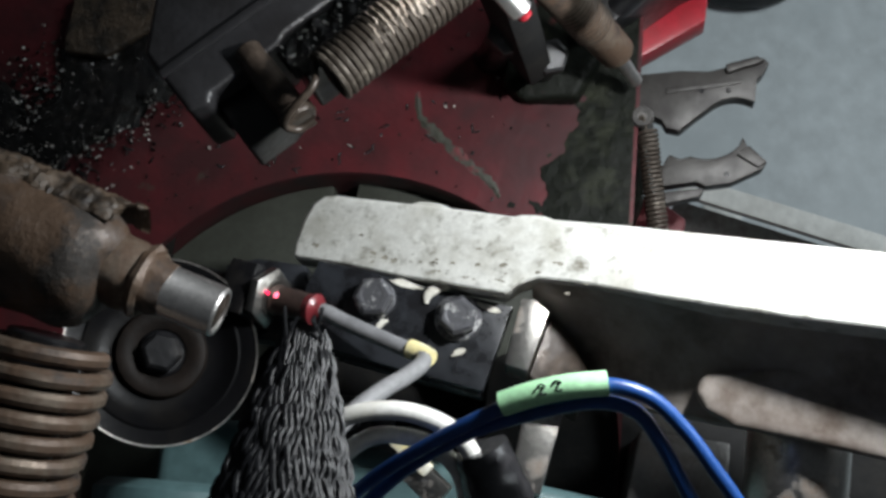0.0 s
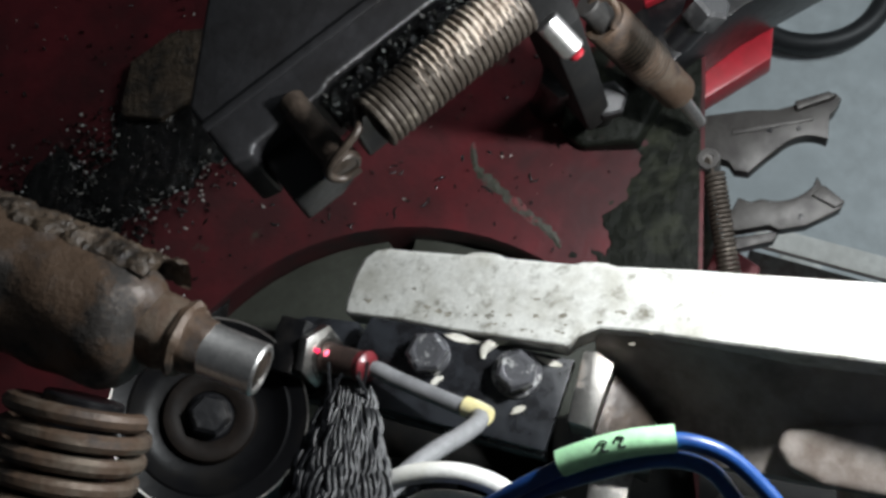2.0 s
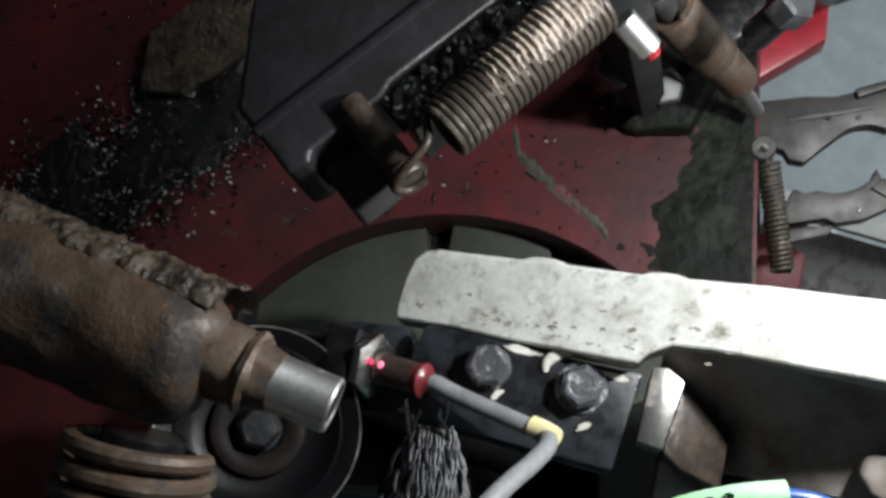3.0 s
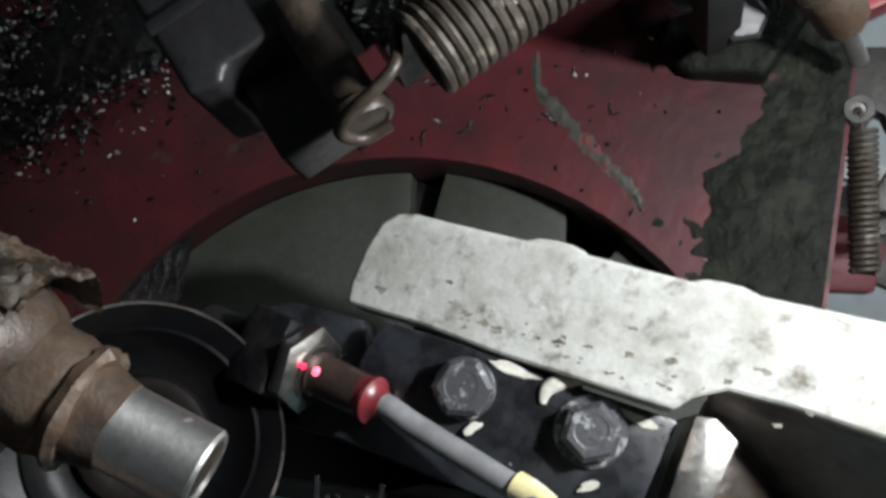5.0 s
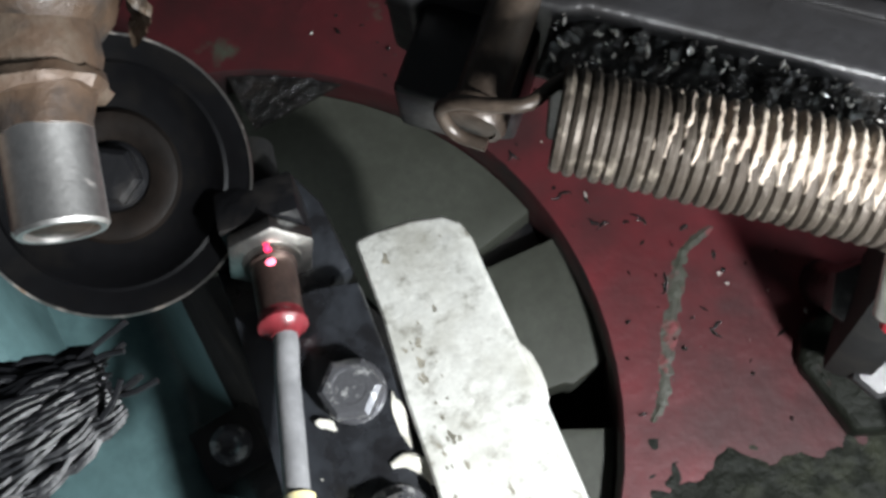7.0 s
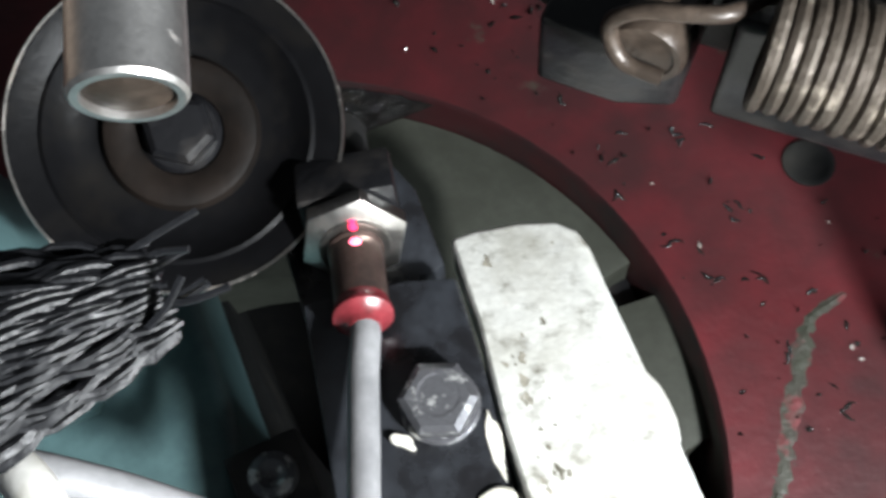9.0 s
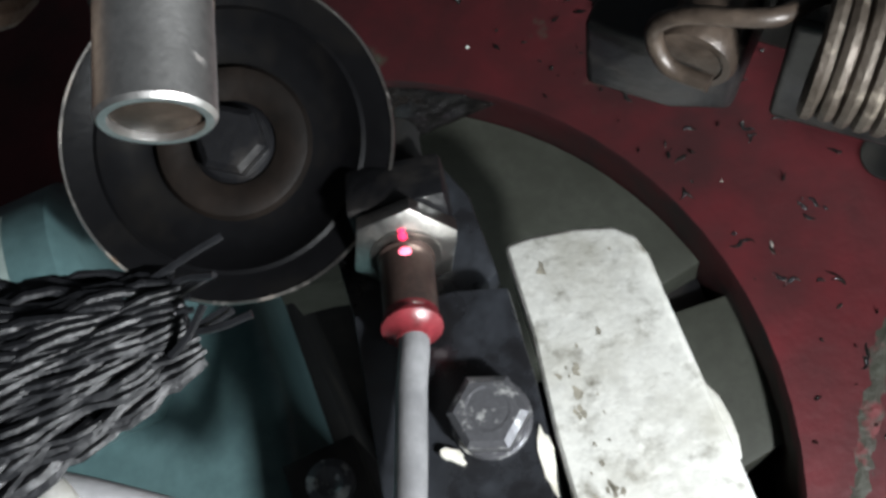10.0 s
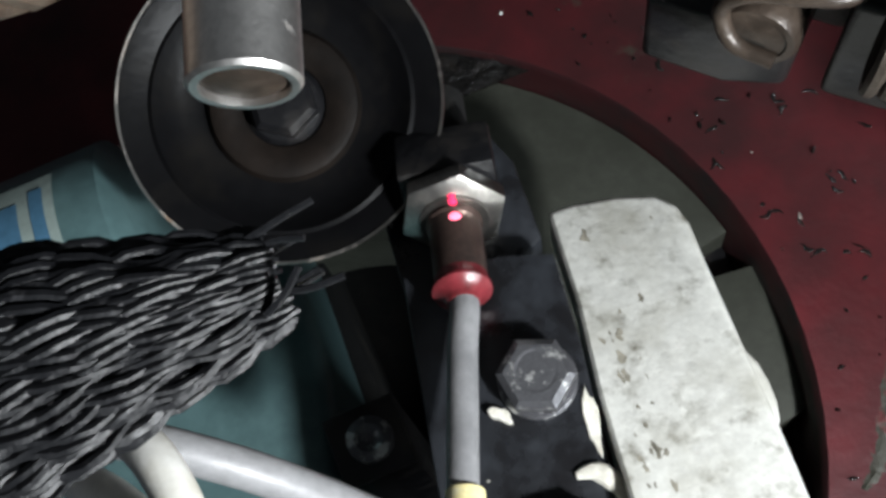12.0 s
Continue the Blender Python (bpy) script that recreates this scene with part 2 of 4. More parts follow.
def bevelled(bm, verts, amount, seg=2):
    vs = set(verts)
    edges = [e for e in bm.edges if e.verts[0] in vs and e.verts[1] in vs and len(e.link_faces) == 2
             and e.link_faces[0].normal.angle(e.link_faces[1].normal, 0) > 0.5]
    if edges and amount > 0:
        bmesh.ops.bevel(bm, geom=edges, offset=amount, segments=seg, profile=0.6, affect="EDGES", clamp_overlap=True)


def prism(bm, outline, h0, h1, bevel=0.6, seg=2, tilt=None):
    """An upright prism on an outline of (x, y); tilt(x, y) is added to the height."""
    t = tilt or (lambda x, y: 0)
    lo = [bm.verts.new((x, y, h0 + t(x, y))) for x, y in outline]
    hi = [bm.verts.new((x, y, h1 + t(x, y))) for x, y in outline]
    n = len(outline)
    bm.faces.new(lo[::-1])
    bm.faces.new(hi)
    for i in range(n):
        bm.faces.new((lo[i], lo[(i + 1) % n], hi[(i + 1) % n], hi[i]))
    bm.normal_update()
    bevelled(bm, lo + hi, bevel, seg)
    return bm


def box(bm, c, size, axes=None, bevel=0.8, seg=2):
    """A box about c; axes: its three directions."""
    X, Y, Z = axes or (Vector((1, 0, 0)), Vector((0, 1, 0)), Vector((0, 0, 1)))
    vs = {}
    for i in (-1, 1):
        for j in (-1, 1):
            for k in (-1, 1):
                vs[i, j, k] = bm.verts.new(Vector(c) + X * (i * size[0] / 2) + Y * (j * size[1] / 2) + Z * (k * size[2] / 2))
    for f in (((-1, -1, -1), (-1, 1, -1), (1, 1, -1), (1, -1, -1)), ((-1, -1, 1), (1, -1, 1), (1, 1, 1), (-1, 1, 1)),
              ((-1, -1, -1), (1, -1, -1), (1, -1, 1), (-1, -1, 1)), ((-1, 1, -1), (-1, 1, 1), (1, 1, 1), (1, 1, -1)),
              ((-1, -1, -1), (-1, -1, 1), (-1, 1, 1), (-1, 1, -1)), ((1, -1, -1), (1, 1, -1), (1, 1, 1), (1, -1, 1))):
        bm.faces.new([vs[k] for k in f])
    bm.normal_update()
    bevelled(bm, vs.values(), bevel, seg)
    return bm


def lathe(bm, p0, axis, profile, n=28, hint=(0, 0, 1), turn=0.0):
    """Turns a profile of (distance along, radius) about the axis from p0. A radius of 0 closes it."""
    s, u, a = frame_of(axis, hint)
    rings = []
    for d, r in profile:
        c = Vector(p0) + a * d
        if r <= 0:
            rings.append([bm.verts.new(c)])
        else:
            rings.append([bm.verts.new(c + (s * math.cos(turn + 2 * math.pi * i / n) + u * math.sin(turn + 2 * math.pi * i / n)) * r) for i in range(n)])
    for A, C in zip(rings, rings[1:]):
        for i in range(n):
            j = (i + 1) % n
            if len(A) == 1 and len(C) == 1:
                continue
            if len(A) == 1:
                bm.faces.new((A[0], C[j], C[i]))
            elif len(C) == 1:
                bm.faces.new((A[i], A[j], C[0]))
            else:
                bm.faces.new((A[i], A[j], C[j], C[i]))
    return bm


def rod(bm, p0, p1, r, n=24, edge=0.5, hint=(0, 0, 1)):
    a = Vector(p1) - Vector(p0)
    L = a.length
    e = min(edge, r * 0.6, L * 0.4)
    return lathe(bm, p0, a, [(0, 0), (0, r - e), (e, r), (L - e, r), (L, r - e), (L, 0)], n, hint)


def hexa(bm, p0, axis, flats, high, hint=(0, 0, 1), turn=0.0, bore=0.0):
    """A hexagon head or nut with turned corners, standing on p0."""
    R, r = flats / math.sqrt(3), flats / 2
    prof = [(0, bore), (0, R * 0.97), (0.4, R), (high - 1.0, R)] + [(high, r * 0.93)] + ([(high, bore)] if bore else [(high, 0)])
    if not bore:
        prof[0] = (0, 0)
    return lathe(bm, p0, axis, prof, 6, hint, turn)


def smooth_path(points, n=10):
    """Catmull-Rom through the points."""
    P = [Vector(p) for p in points]
    P = [P[0] * 2 - P[1]] + P + [P[-1] * 2 - P[-2]]
    out = []
    for i in range(1, len(P) - 2):
        for k in range(n):
            t = k / n
            a, b, c, d = P[i - 1], P[i], P[i + 1], P[i + 2]
            out.append(0.5 * (2 * b + (c - a) * t + (2 * a - 5 * b + 4 * c - d) * t * t + (3 * b - a - 3 * c + d) * t ** 3))
    return out + [P[-2]]


def sweep(bm, path, r, n=10, flat=1.0, cap=True):
    """A round (or flattened) section along a path; r may be a function of 0..1."""
    path = [Vector(p) for p in path]
    rings, up = [], None
    for i, p in enumerate(path):
        a = (path[min(i + 1, len(path) - 1)] - path[max(i - 1, 0)]).normalized()
        if up is None:
            s, up, _ = frame_of(a)
        s = up.cross(a).normalized() if up.cross(a).length > 1e-6 else frame_of(a)[0]
        up = a.cross(s).normalized()
        rr = r(i / (len(path) - 1)) if callable(r) else r
        rings.append([bm.verts.new(p + s * (math.cos(2 * math.pi * k / n) * rr) + up * (math.sin(2 * math.pi * k / n) * rr * flat)) for k in range(n)])
    for A, C in zip(rings, rings[1:]):
        for k in range(n):
            bm.faces.new((A[k], A[(k + 1) % n], C[(k + 1) % n], C[k]))
    if cap:
        bm.faces.new(rings[0][::-1])
        bm.faces.new(rings[-1])
    return bm


def helix(p0, p1, r, turns, n=18, phase=0.0, hint=(0, 0, 1), wobble=0.0):
    a = Vector(p1) - Vector(p0)
    s, u, d = frame_of(a, hint)
    out = []
    for i in range(int(turns * n) + 1):
        f = i / (turns * n)
        q = 2 * math.pi * i / n + phase
        rr = r * (1 + wobble * math.sin(i * 1.7))
        out.append(Vector(p0) + a * f + (s * math.cos(q) + u * math.sin(q)) * rr)
    return out


def lumpy(bm, amount, size, seed=0):
    """Pushes the vertices about by smooth noise, for cast, caked or worn surfaces."""
    bm.normal_update()
    for v in bm.verts:
        d = noise.noise(Vector(v.co) / size + Vector((seed, seed * 2.3, 0)))
        v.co += v.normal * d * amount
    return bm


def grid(bm, nx, ny, place):
    vs = [[bm.verts.new(place(i / nx, j / ny)) for j in range(ny + 1)] for i in range(nx + 1)]
    for i in range(nx):
        for j in range(ny):
            bm.faces.new((vs[i][j], vs[i + 1][j], vs[i + 1][j + 1], vs[i][j + 1]))
    return bm


def ring_outline(cx, cy, r, a0, a1, n):
    return [(cx + r * math.cos(radians(a0 + (a1 - a0) * i / n)), cy + r * math.sin(radians(a0 + (a1 - a0) * i / n))) for i in range(n + 1)]


# ---------------------------------------------------------------- setting: floor, pit, red table
bm = B()
box(bm, (0, 0, -905), (4200, 4200, 10), bevel=0)
part("floor", bm, FLOOR, origin=(0, 0, -900), smooth=False)
tagged(bpy.data.objects["floor"], "grey painted workshop floor far below the machine", "floor", kind="structure")

TOP = -60
HOLE = (-43.4, -4.5, 104)
bm = B()
# the red table: a thick sheet with a round opening, its outer edge near the grippers
n = 72
inner_t, inner_b, outer_t, outer_b = [], [], [], []
for i in range(n):
    a = 2 * math.pi * i / n
    c, s = math.cos(a), math.sin(a)
    k = 1 / max(abs(c) / (330 if c < 0 else 105), abs(s) / (330 if s > 0 else 300))
    for lst, rr, h in ((inner_t, HOLE[2] + 1.0, TOP), (inner_b, HOLE[2], TOP - 30), (outer_t, k, TOP), (outer_b, k, TOP - 30)):
        lst.append(bm.verts.new((HOLE[0] + rr * c, HOLE[1] + rr * s, h)))
inner_m = [bm.verts.new((v.co.x + (HOLE[0] - v.co.x) * 0.011, v.co.y + (HOLE[1] - v.co.y) * 0.011, TOP - 1.5)) for v in inner_t]
for i in range(n):
    j = (i + 1) % n
    bm.faces.new((inner_t[i], outer_t[i], outer_t[j], inner_t[j]))
    bm.faces.new((inner_m[i], inner_t[i], inner_t[j], inner_m[j])).material_index = 1
    bm.faces.new((inner_b[i], inner_m[i], inner_m[j], inner_b[j])).material_index = 1
    bm.faces.new((outer_b[i], inner_b[i], inner_b[j], outer_b[j]))
    bm.faces.new((outer_t[i], outer_b[i], outer_b[j], outer_t[j]))
table = part("red_table", bm, RED, origin=(-43, -4, TOP - 30), smooth=True)
table.data.materials.append(RIM_SHADE)
tagged(table, "dirty red painted machine table with a round opening", "machine table", kind="structure")

# added black floor and wall that hold the darkness below the opening
bm = B()
lathe(bm, (HOLE[0], HOLE[1], TOP - 80), (0, 0, 1), [(0, 0), (0, 123), (49, 123), (49, 105), (8, 104), (8, 0)], 48)
pit = part("machine_pit", bm, BLACK_DEEP, origin=(HOLE[0], HOLE[1], TOP - 80))
tagged(pit, "black lining added to keep the round table opening dark", "sump", kind="structure")

# plain red cabinet that carries the table
bm = B()
prism(bm, [(-380, -300), (20, -300), (20, 60), (-30, 200), (-380, 300)], -900, TOP - 81, 6, 2)
tagged(part("machine_cabinet", bm, RED, origin=(-180, 0, -900)), "red painted machine cabinet under the table", "machine cabinet", kind="structure")

# grey-green cam ring: a long segment up to the slot, and the pad beyond it
cam_plate = thing("cam_plate", (HOLE[0], HOLE[1], TOP - 30), "grey-green cast cam ring inside the red table opening", "cam ring")


def ring_part(a0, a1, inner, h0, h1, outer=HOLE[2] - 0.4):
    bm = B()
    prism(bm, ring_outline(HOLE[0], HOLE[1], outer, a0, a1, 30) + ring_outline(HOLE[0], HOLE[1], inner, a1, a0, 14), h0, h1, 0.8)
    part("ring_segment", bm, GREY_GREEN, cam_plate)


ring_part(98.5, 205, 52, TOP - 30, TOP - 12)
ring_part(61.5, 14, 66, TOP - 30, TOP - 12)
bm = B()
prism(bm, [(-48.5, 99), (-48, 101), (-31, 102), (-22, 100.5), (-13.5, 97.5), (-11.5, 96), (-9.6, 83), (-11, 81), (-16, 56), (-52, 60)], TOP - 30, TOP - 12, 1.0)
part("pad", bm, GREY_GREEN, cam_plate, "worn grey-green pad beside the slot")
# near-black floor set low in the slot
bm = B()
prism(bm, [(-58.5, 98), (-48.8, 97), (-52.5, 58), (-63, 58)], TOP - 34, TOP - 22, 0.8)
part("slot_floor", bm, BLACK_OIL, cam_plate)

# ---------------------------------------------------------------- the white lever


def top_plane(x, y):
    return 11.8 + 0.26 * x - 0.2 * (y - 66.6) + 0.15 * max(0, x - 40)


lever = thing("lever_casting", (30, 50, -30), "long white painted cast lever, chipped and stained", "lever arm")
bm = B()
outline = [(-51.5, 49.2), (-32, 46.6), (-15.5, 43.2), (0, 40.9), (19.4, 37.8), (22.6, 40.8), (28.5, 43.2), (40, 42), (62.7, 37.3), (94, 31.6), (113, 28.8), (190, 17.5),
           (190, 37), (96, 52.4), (52, 59.9), (19, 63.6), (-2.5, 66.8), (-17.6, 68.6), (-32, 70.4), (-40, 71.6), (-44.5, 71.2), (-48, 68.5), (-50.3, 62), (-51.6, 54)]
prism(bm, outline, -14, 0, 1.4, 3, top_plane)
part("arm", bm, WHITE_CAST, lever)
for x, y in ((-8, 66.6), (26, 61.8)):
    bm = B()
    prism(bm, [(x - 9, y - 3), (x + 9, y - 5), (x + 8.2, y - 1.5), (x + 6.4, y + 0.7), (x + 3.5, y + 1.9), (x, y + 2.5), (x - 3.5, y + 2.6), (x - 6.2, y + 1.9), (x - 8.2, y + 0.2)], -12, -1.2, 1.0, 3, top_plane)
    part("boss", bm, WHITE_CAST, lever)
# the sloping web under the arm, towards the post
bm = B()
ys = lambda x: 38.5 - (x - 33) * 0.115


def web(u, v):
    x = 27 + 165 * u
    y0 = 43 - 0.125 * (x - 33)
    drop = 0 if v < 0.12 else 1
    y = y0 - (v ** 1.3) * (26 + 4 * min(1, u * 3))
    h = top_plane(x, y0) - 5 - 20 * (1 - (1 - v) ** 2) * drop - 4 * v - 20 * max(0, 0.3 - u) / 0.3 * v
    return Vector((x, y, h + 1.5 * noise.noise(Vector((x, y, 0)) / 14)))


grid(bm, 60, 18, web)
low = B()
r = bmesh.ops.extrude_face_region(bm, geom=bm.faces[:])
for v in [g for g in r["geom"] if isinstance(g, bmesh.types.BMVert)]:
    v.co.z -= 9
part("web", bm, BROWN_CAST, lever, "brown-stained sloping casting web")
low.free()
STATION = pose(0.5, 2.6, -5.7, 6.42, -6.2, -0.26) @ Matrix.Scale(1.000, 4)
bm = B()
prism(bm, [(79, 19), (77, 14), (80, 9), (88, 5), (105, 3), (125, 0), (150, -2), (150, 20), (110, 24)], -9, 1, 4.0, 4, lambda x, y: 18 + 0.16 * (x - 80))
part("shoulder", bm, BROWN_CAST, lever, "rounded grimy casting shoulder")
bm = B()
lathe(bm, (107, -32, -6), (0.02, 1, 0.16), [(0, 0), (0, 14), (0.8, 14.6), (38, 14.6), (39, 14), (39, 0)], 40)
part("post", bm, STEEL, lever, "scratched round steel post")

STATION = Matrix()
# worn dark chips in the lever's paint
rc = random.Random(11)
for k in range(44):
    x = rc.gauss(-8, 22) if k > 5 else (-20, 34, -17, 18, 60, -44)[k]
    y0, y1 = 43.5 - 0.15 * x, 62 - 0.13 * x
    y = min(y1, y0 + abs(rc.gauss(0, 4.5))) if k > 5 else (49, 48, 47.5, 47, 43, 53)[k]
    sz = rc.uniform(0.2, 0.9) ** 1.4 + 0.12 if k > 5 else 1.1
    out = []
    for q in range(9):
        a = 2 * math.pi * q / 9
        rr = sz * rc.uniform(0.25, 1.25)
        out.append((x + math.cos(a) * rr * 1.6, y + math.sin(a) * rr * 0.8))
    bm = B()
    prism(bm, out, -0.3, 0.06, 0, 1, top_plane)
    part("paint_chip", bm, SCUFF, lever, "dark chip worn through the white paint")

# the block between bracket and lever
spacer = thing("spacer_block", (27, 27, -30), "milled bright steel block beside the sensor plate", "steel block")
bm = B()
prism(bm, [(20.5, 18), (27.5, 16.2), (32.5, 34.5), (28, 38), (24, 38)], -4, 17.5, 0.7)
part("milled_face", bm, STEEL, spacer)
bm = B()
prism(bm, [(27.8, 16), (33, 12), (44, 8), (46, 20), (40, 30), (33, 34.5)], -30, 10, 1.2, 2, lambda x, y: -0.5 * (x - 30))
part("rusty_flank", bm, RUST_DARK, spacer)
bm = B()
prism(bm, [(28, 15), (40, 12), (34, -18), (24, -16)], -30, -6, 1.0)
part("lower_flank", bm, STEEL, spacer)

# ---------------------------------------------------------------- black sensor bracket with bolts
bracket = thing("sensor_bracket", (-15, 28, 4), "black painted bracket plate with chipped edges", "bracket")
bm = B()
prism(bm, [(-46, 21), (-17, 15.5), (14.5, 10), (21.5, 36.5), (-5, 40.5), (-24, 44), (-40, 46), (-43, 38)], 6.5, 12, 0.7)
part("plate", bm, BLACK_PAINT, bracket)
bm = B()
prism(bm, [(-74, 22), (-46, 20), (14, 9), (14, 13), (-40, 26), (-46, 46), (-62, 47), (-72, 44)], -8, 4.5, 0.8)
part("lower_plate", bm, BLACK_PAINT, bracket)
bm = B()
CA = Vector((0.88, -0.20, 0.34)).normalized()
box(bm, tuple(Vector((-40.5, 30, 16)) - CA * 23.5 + Vector((0, 0, -1))), (11, 17, 17), (CA, UPV.cross(CA).normalized(), CA.cross(UPV.cross(CA)).normalized()), 1.2)
part("clamp_block", bm, BLACK_OIL, bracket, "oily black clamp block holding the sensor")


def hex_bolt(place, flats, high, washer, turn, label):
    x, y, h = place
    b = thing("hex_bolt", place, label, "bolt", "bolts on the sensor bracket")
    bm = B()
    lathe(bm, place, (0, 0, 1), [(-3.5, 0), (-3.5, washer), (0.8, washer), (1.2, washer - 0.4), (1.2, 0)], 32)
    part("washer", bm, STEEL if washer > 9 else BOLT, b)
    bm = B()
    hexa(bm, (x, y, h + 1.25), (0.05, -0.04, 1), flats, high, turn=radians(turn))
    part("head", bm, BOLT, b)
    bm = B()
    rr = flats * 0.34
    lathe(bm, (x, y, h + 1.2 + high), (0.05, -0.04, 1), [(-0.3, 0), (-0.3, rr), (0.12, rr), (0.12, rr - 0.5), (-0.1, rr - 0.9), (-0.1, 0)], 24)
    part("head_stamp", bm, BOLT, b)
    return b


hex_bolt((-21, 35.2, 12), 10.8, 5.2, 6.4, 8, "black hex bolt with scratched head on the sensor bracket")
hex_bolt((5.2, 31.4, 12), 10.8, 5.4, 7.3, 22, "hex bolt with worn bright corners on the sensor bracket")

# chipped paint flakes and the curl of swarf on the bracket


def flake(name, place, size, turn, label, seed, thick=1.0):
    bm = B()
    x, y, h = place
    m = 14
    out = []
    for i in range(m):
        a = 2 * math.pi * i / m
        k = 0.75 + 0.45 * noise.noise(Vector((math.cos(a) * 1.3, math.sin(a) * 1.3, seed)))
        px, py = math.cos(a) * size[0] * k, math.sin(a) * size[1] * k
        c, s = math.cos(radians(turn)), math.sin(radians(turn))
        out.append((x + px * c - py * s, y + px * s + py * c))
    prism(bm, out, h, h + thick, 0.15, 1)
    ob = part(name, bm, CHALK, origin=place, smooth=True)
    return tagged(ob, label, "debris", "flakes on the bracket")


flake("paint_flake", (6.5, 21, 12), (3.2, 1.3), 28, "curled off-white paint flake on the black bracket", 1.0)
flake("paint_flake", (-12, 40.5, 12), (7.0, 1.5), -12, "off-white flaked paint along the bracket edge", 2.0, 0.5)
flake("paint_flake", (14, 35.5, 12), (6.0, 1.3), -16, "off-white flaked paint along the bracket edge", 3.0, 0.5)
flake("paint_flake", (-18, 27.5, 12), (2.6, 1.4), 40, "crumb of pale grease below the bolt", 4.0, 1.6)
bm = B()
sweep(bm, smooth_path([(-5, 35, 12.6), (-4.5, 38, 12.8), (-1.5, 40.2, 12.8), (2, 40.6, 12.6)], 6), lambda f: 0.6 + 1.0 * math.sin(math.pi * f), 8, 0.6)
tagged(part("paint_curl", bm, CHALK, origin=(-2, 38, 12)), "curl of pale paint lifted beside the bolt", "debris", "flakes on the bracket")

# ---------------------------------------------------------------- proximity sensor
AX = Vector((0.88, -0.20, 0.34)).normalized()          # from the clamp towards the cable
S0 = Vector((-40.5, 30, 16)) - AX * 27
sensor = thing("proximity_sensor", tuple(S0), "proximity sensor with a lit red diode, its built reflection, lock nut and grey cable", "sensor")


def along(d):
    return tuple(S0 + AX * d)


bm = B()
lathe(bm, along(-19), AX, [(0, 0), (0, 3.6), (1, 4.5), (19, 4.7), (19, 0)], 24)
part("sensing_tip", bm, BLACK_DEEP, sensor, "oily dark sensing tip")
bm = B()
prof = [(0, 0), (0, 4.6)]
for i in range(18):
    prof += [(i * 1.0 + 0.3, 4.9), (i * 1.0 + 0.8, 4.5)]
prof += [(19, 4.6), (31, 4.4), (31, 0)]
lathe(bm, along(-2), AX, prof, 28)
part("barrel", bm, BRASS_BROWN, sensor)
bm = B()
hexa(bm, along(9.6), AX, 16.6, 4.2, turn=radians(14), bore=4.6)
part("lock_nut", bm, NUT, sensor)
bm = B()
lathe(bm, along(13.4), AX, [(0, 4.5), (0, 6.2), (1.1, 6.0), (1.1, 4.5)], 28)
part("lock_washer", bm, NUT, sensor)
bm = B()
lathe(bm, along(27), AX, [(0, 0), (0, 4.4), (1.6, 4.5), (2.2, 4.9), (3.0, 4.9), (3.4, 4.3), (4.4, 3.1), (5.6, 2.7), (5.6, 0)], 28)
part("end_cap", bm, RED_RUBBER, sensor, "translucent red plastic end cap")
side = (Vector((0, 0, 1)) - AX * AX.z).normalized()
# the first spot is the diode, the second its reflection built as a glow
for d, rr, up in ((17.4, 1.15, 4.1), (13.9, 1.0, 5.4)):
    bm = B()
    c = Vector(along(d)) + side * up + Vector((0, 0.5, 0))
    lathe(bm, tuple(c), side, [(-1.5, 0), (-1.5, rr), (0.2, rr), (0.7, rr * 0.6), (0.85, 0)], 16)
    part("diode", bm, LED_CORE if d > 16 else LED_REFLECTION, sensor, "glowing red spot, the lamp itself and its reflection on the nut")
bm = B()
c0 = Vector(along(31))
sweep(bm, smooth_path([tuple(c0 - AX * 2), tuple(c0 + AX * 3), (-28, 26.0, 19.5), (-14, 21.0, 22), (-4, 17.2, 25), (-2, 14, 31), (-5, 9, 39), (-9.5, 3.5, 49), (-15, -4, 58), (-21, -14, 64), (-26, -26, 66), (-28, -40, 66)], 9), 2.45, 14)
part("cable", bm, CABLE, sensor, "grey rubber sensor cable")
bm = B()
sweep(bm, [(-7.0, 19.0, 23.9), (-4.5, 18.2, 24.7), (-2.5, 17.3, 25.4), (-0.5, 16.2, 26.8)], 2.9, 16)
part("marker_sleeve", bm, YELLOW, sensor, "short yellowed marker sleeve")

# ---------------------------------------------------------------- black wheel beside the sensor
WC, WN = Vector((-82.4, 12.4, 19.6)), Vector((0.43, 0.02, 1)).normalized()
wheel = thing("black_wheel", tuple(WC - WN * 70), "black oily dished wheel with its rim highlight built as a steel ring", "wheel")


def on_wheel(d):
    return tuple(WC + WN * d)


bm = B()
lathe(bm, on_wheel(0), WN, [(-9, 7.5), (-9, 26), (-7, 28), (-3, 27.2), (-1, 28.5), (0, 28.7), (0.4, 28), (-0.2, 26.4), (-1.6, 23.6), (-1.2, 22.8), (-4.2, 20), (-5.6, 17.5), (-6.2, 14), (-6.4, 7.5), (-9, 7.5)], 96)
part("rim", bm, WHEEL_BLACK, wheel)
# thin steel ring that imitates the highlight along the black rim
bm = B()
lathe(bm, on_wheel(0.15), WN, [(0, 28.2), (0.4, 28.7), (0.7, 28.5), (0.6, 28.1), (0, 28.2)], 96)
part("rim_highlight", bm, STEEL, wheel, "steel ring standing in for the rim's highlight")
bm = B()
lathe(bm, on_wheel(-6.4), WN, [(0, 7.5), (0, 13.5), (1.0, 14), (2.4, 13.2), (2.8, 12), (2.4, 9.5), (1.2, 7.5)], 56)
part("hub", bm, HUB_BROWN, wheel, "oil-browned hub")
bm = B()
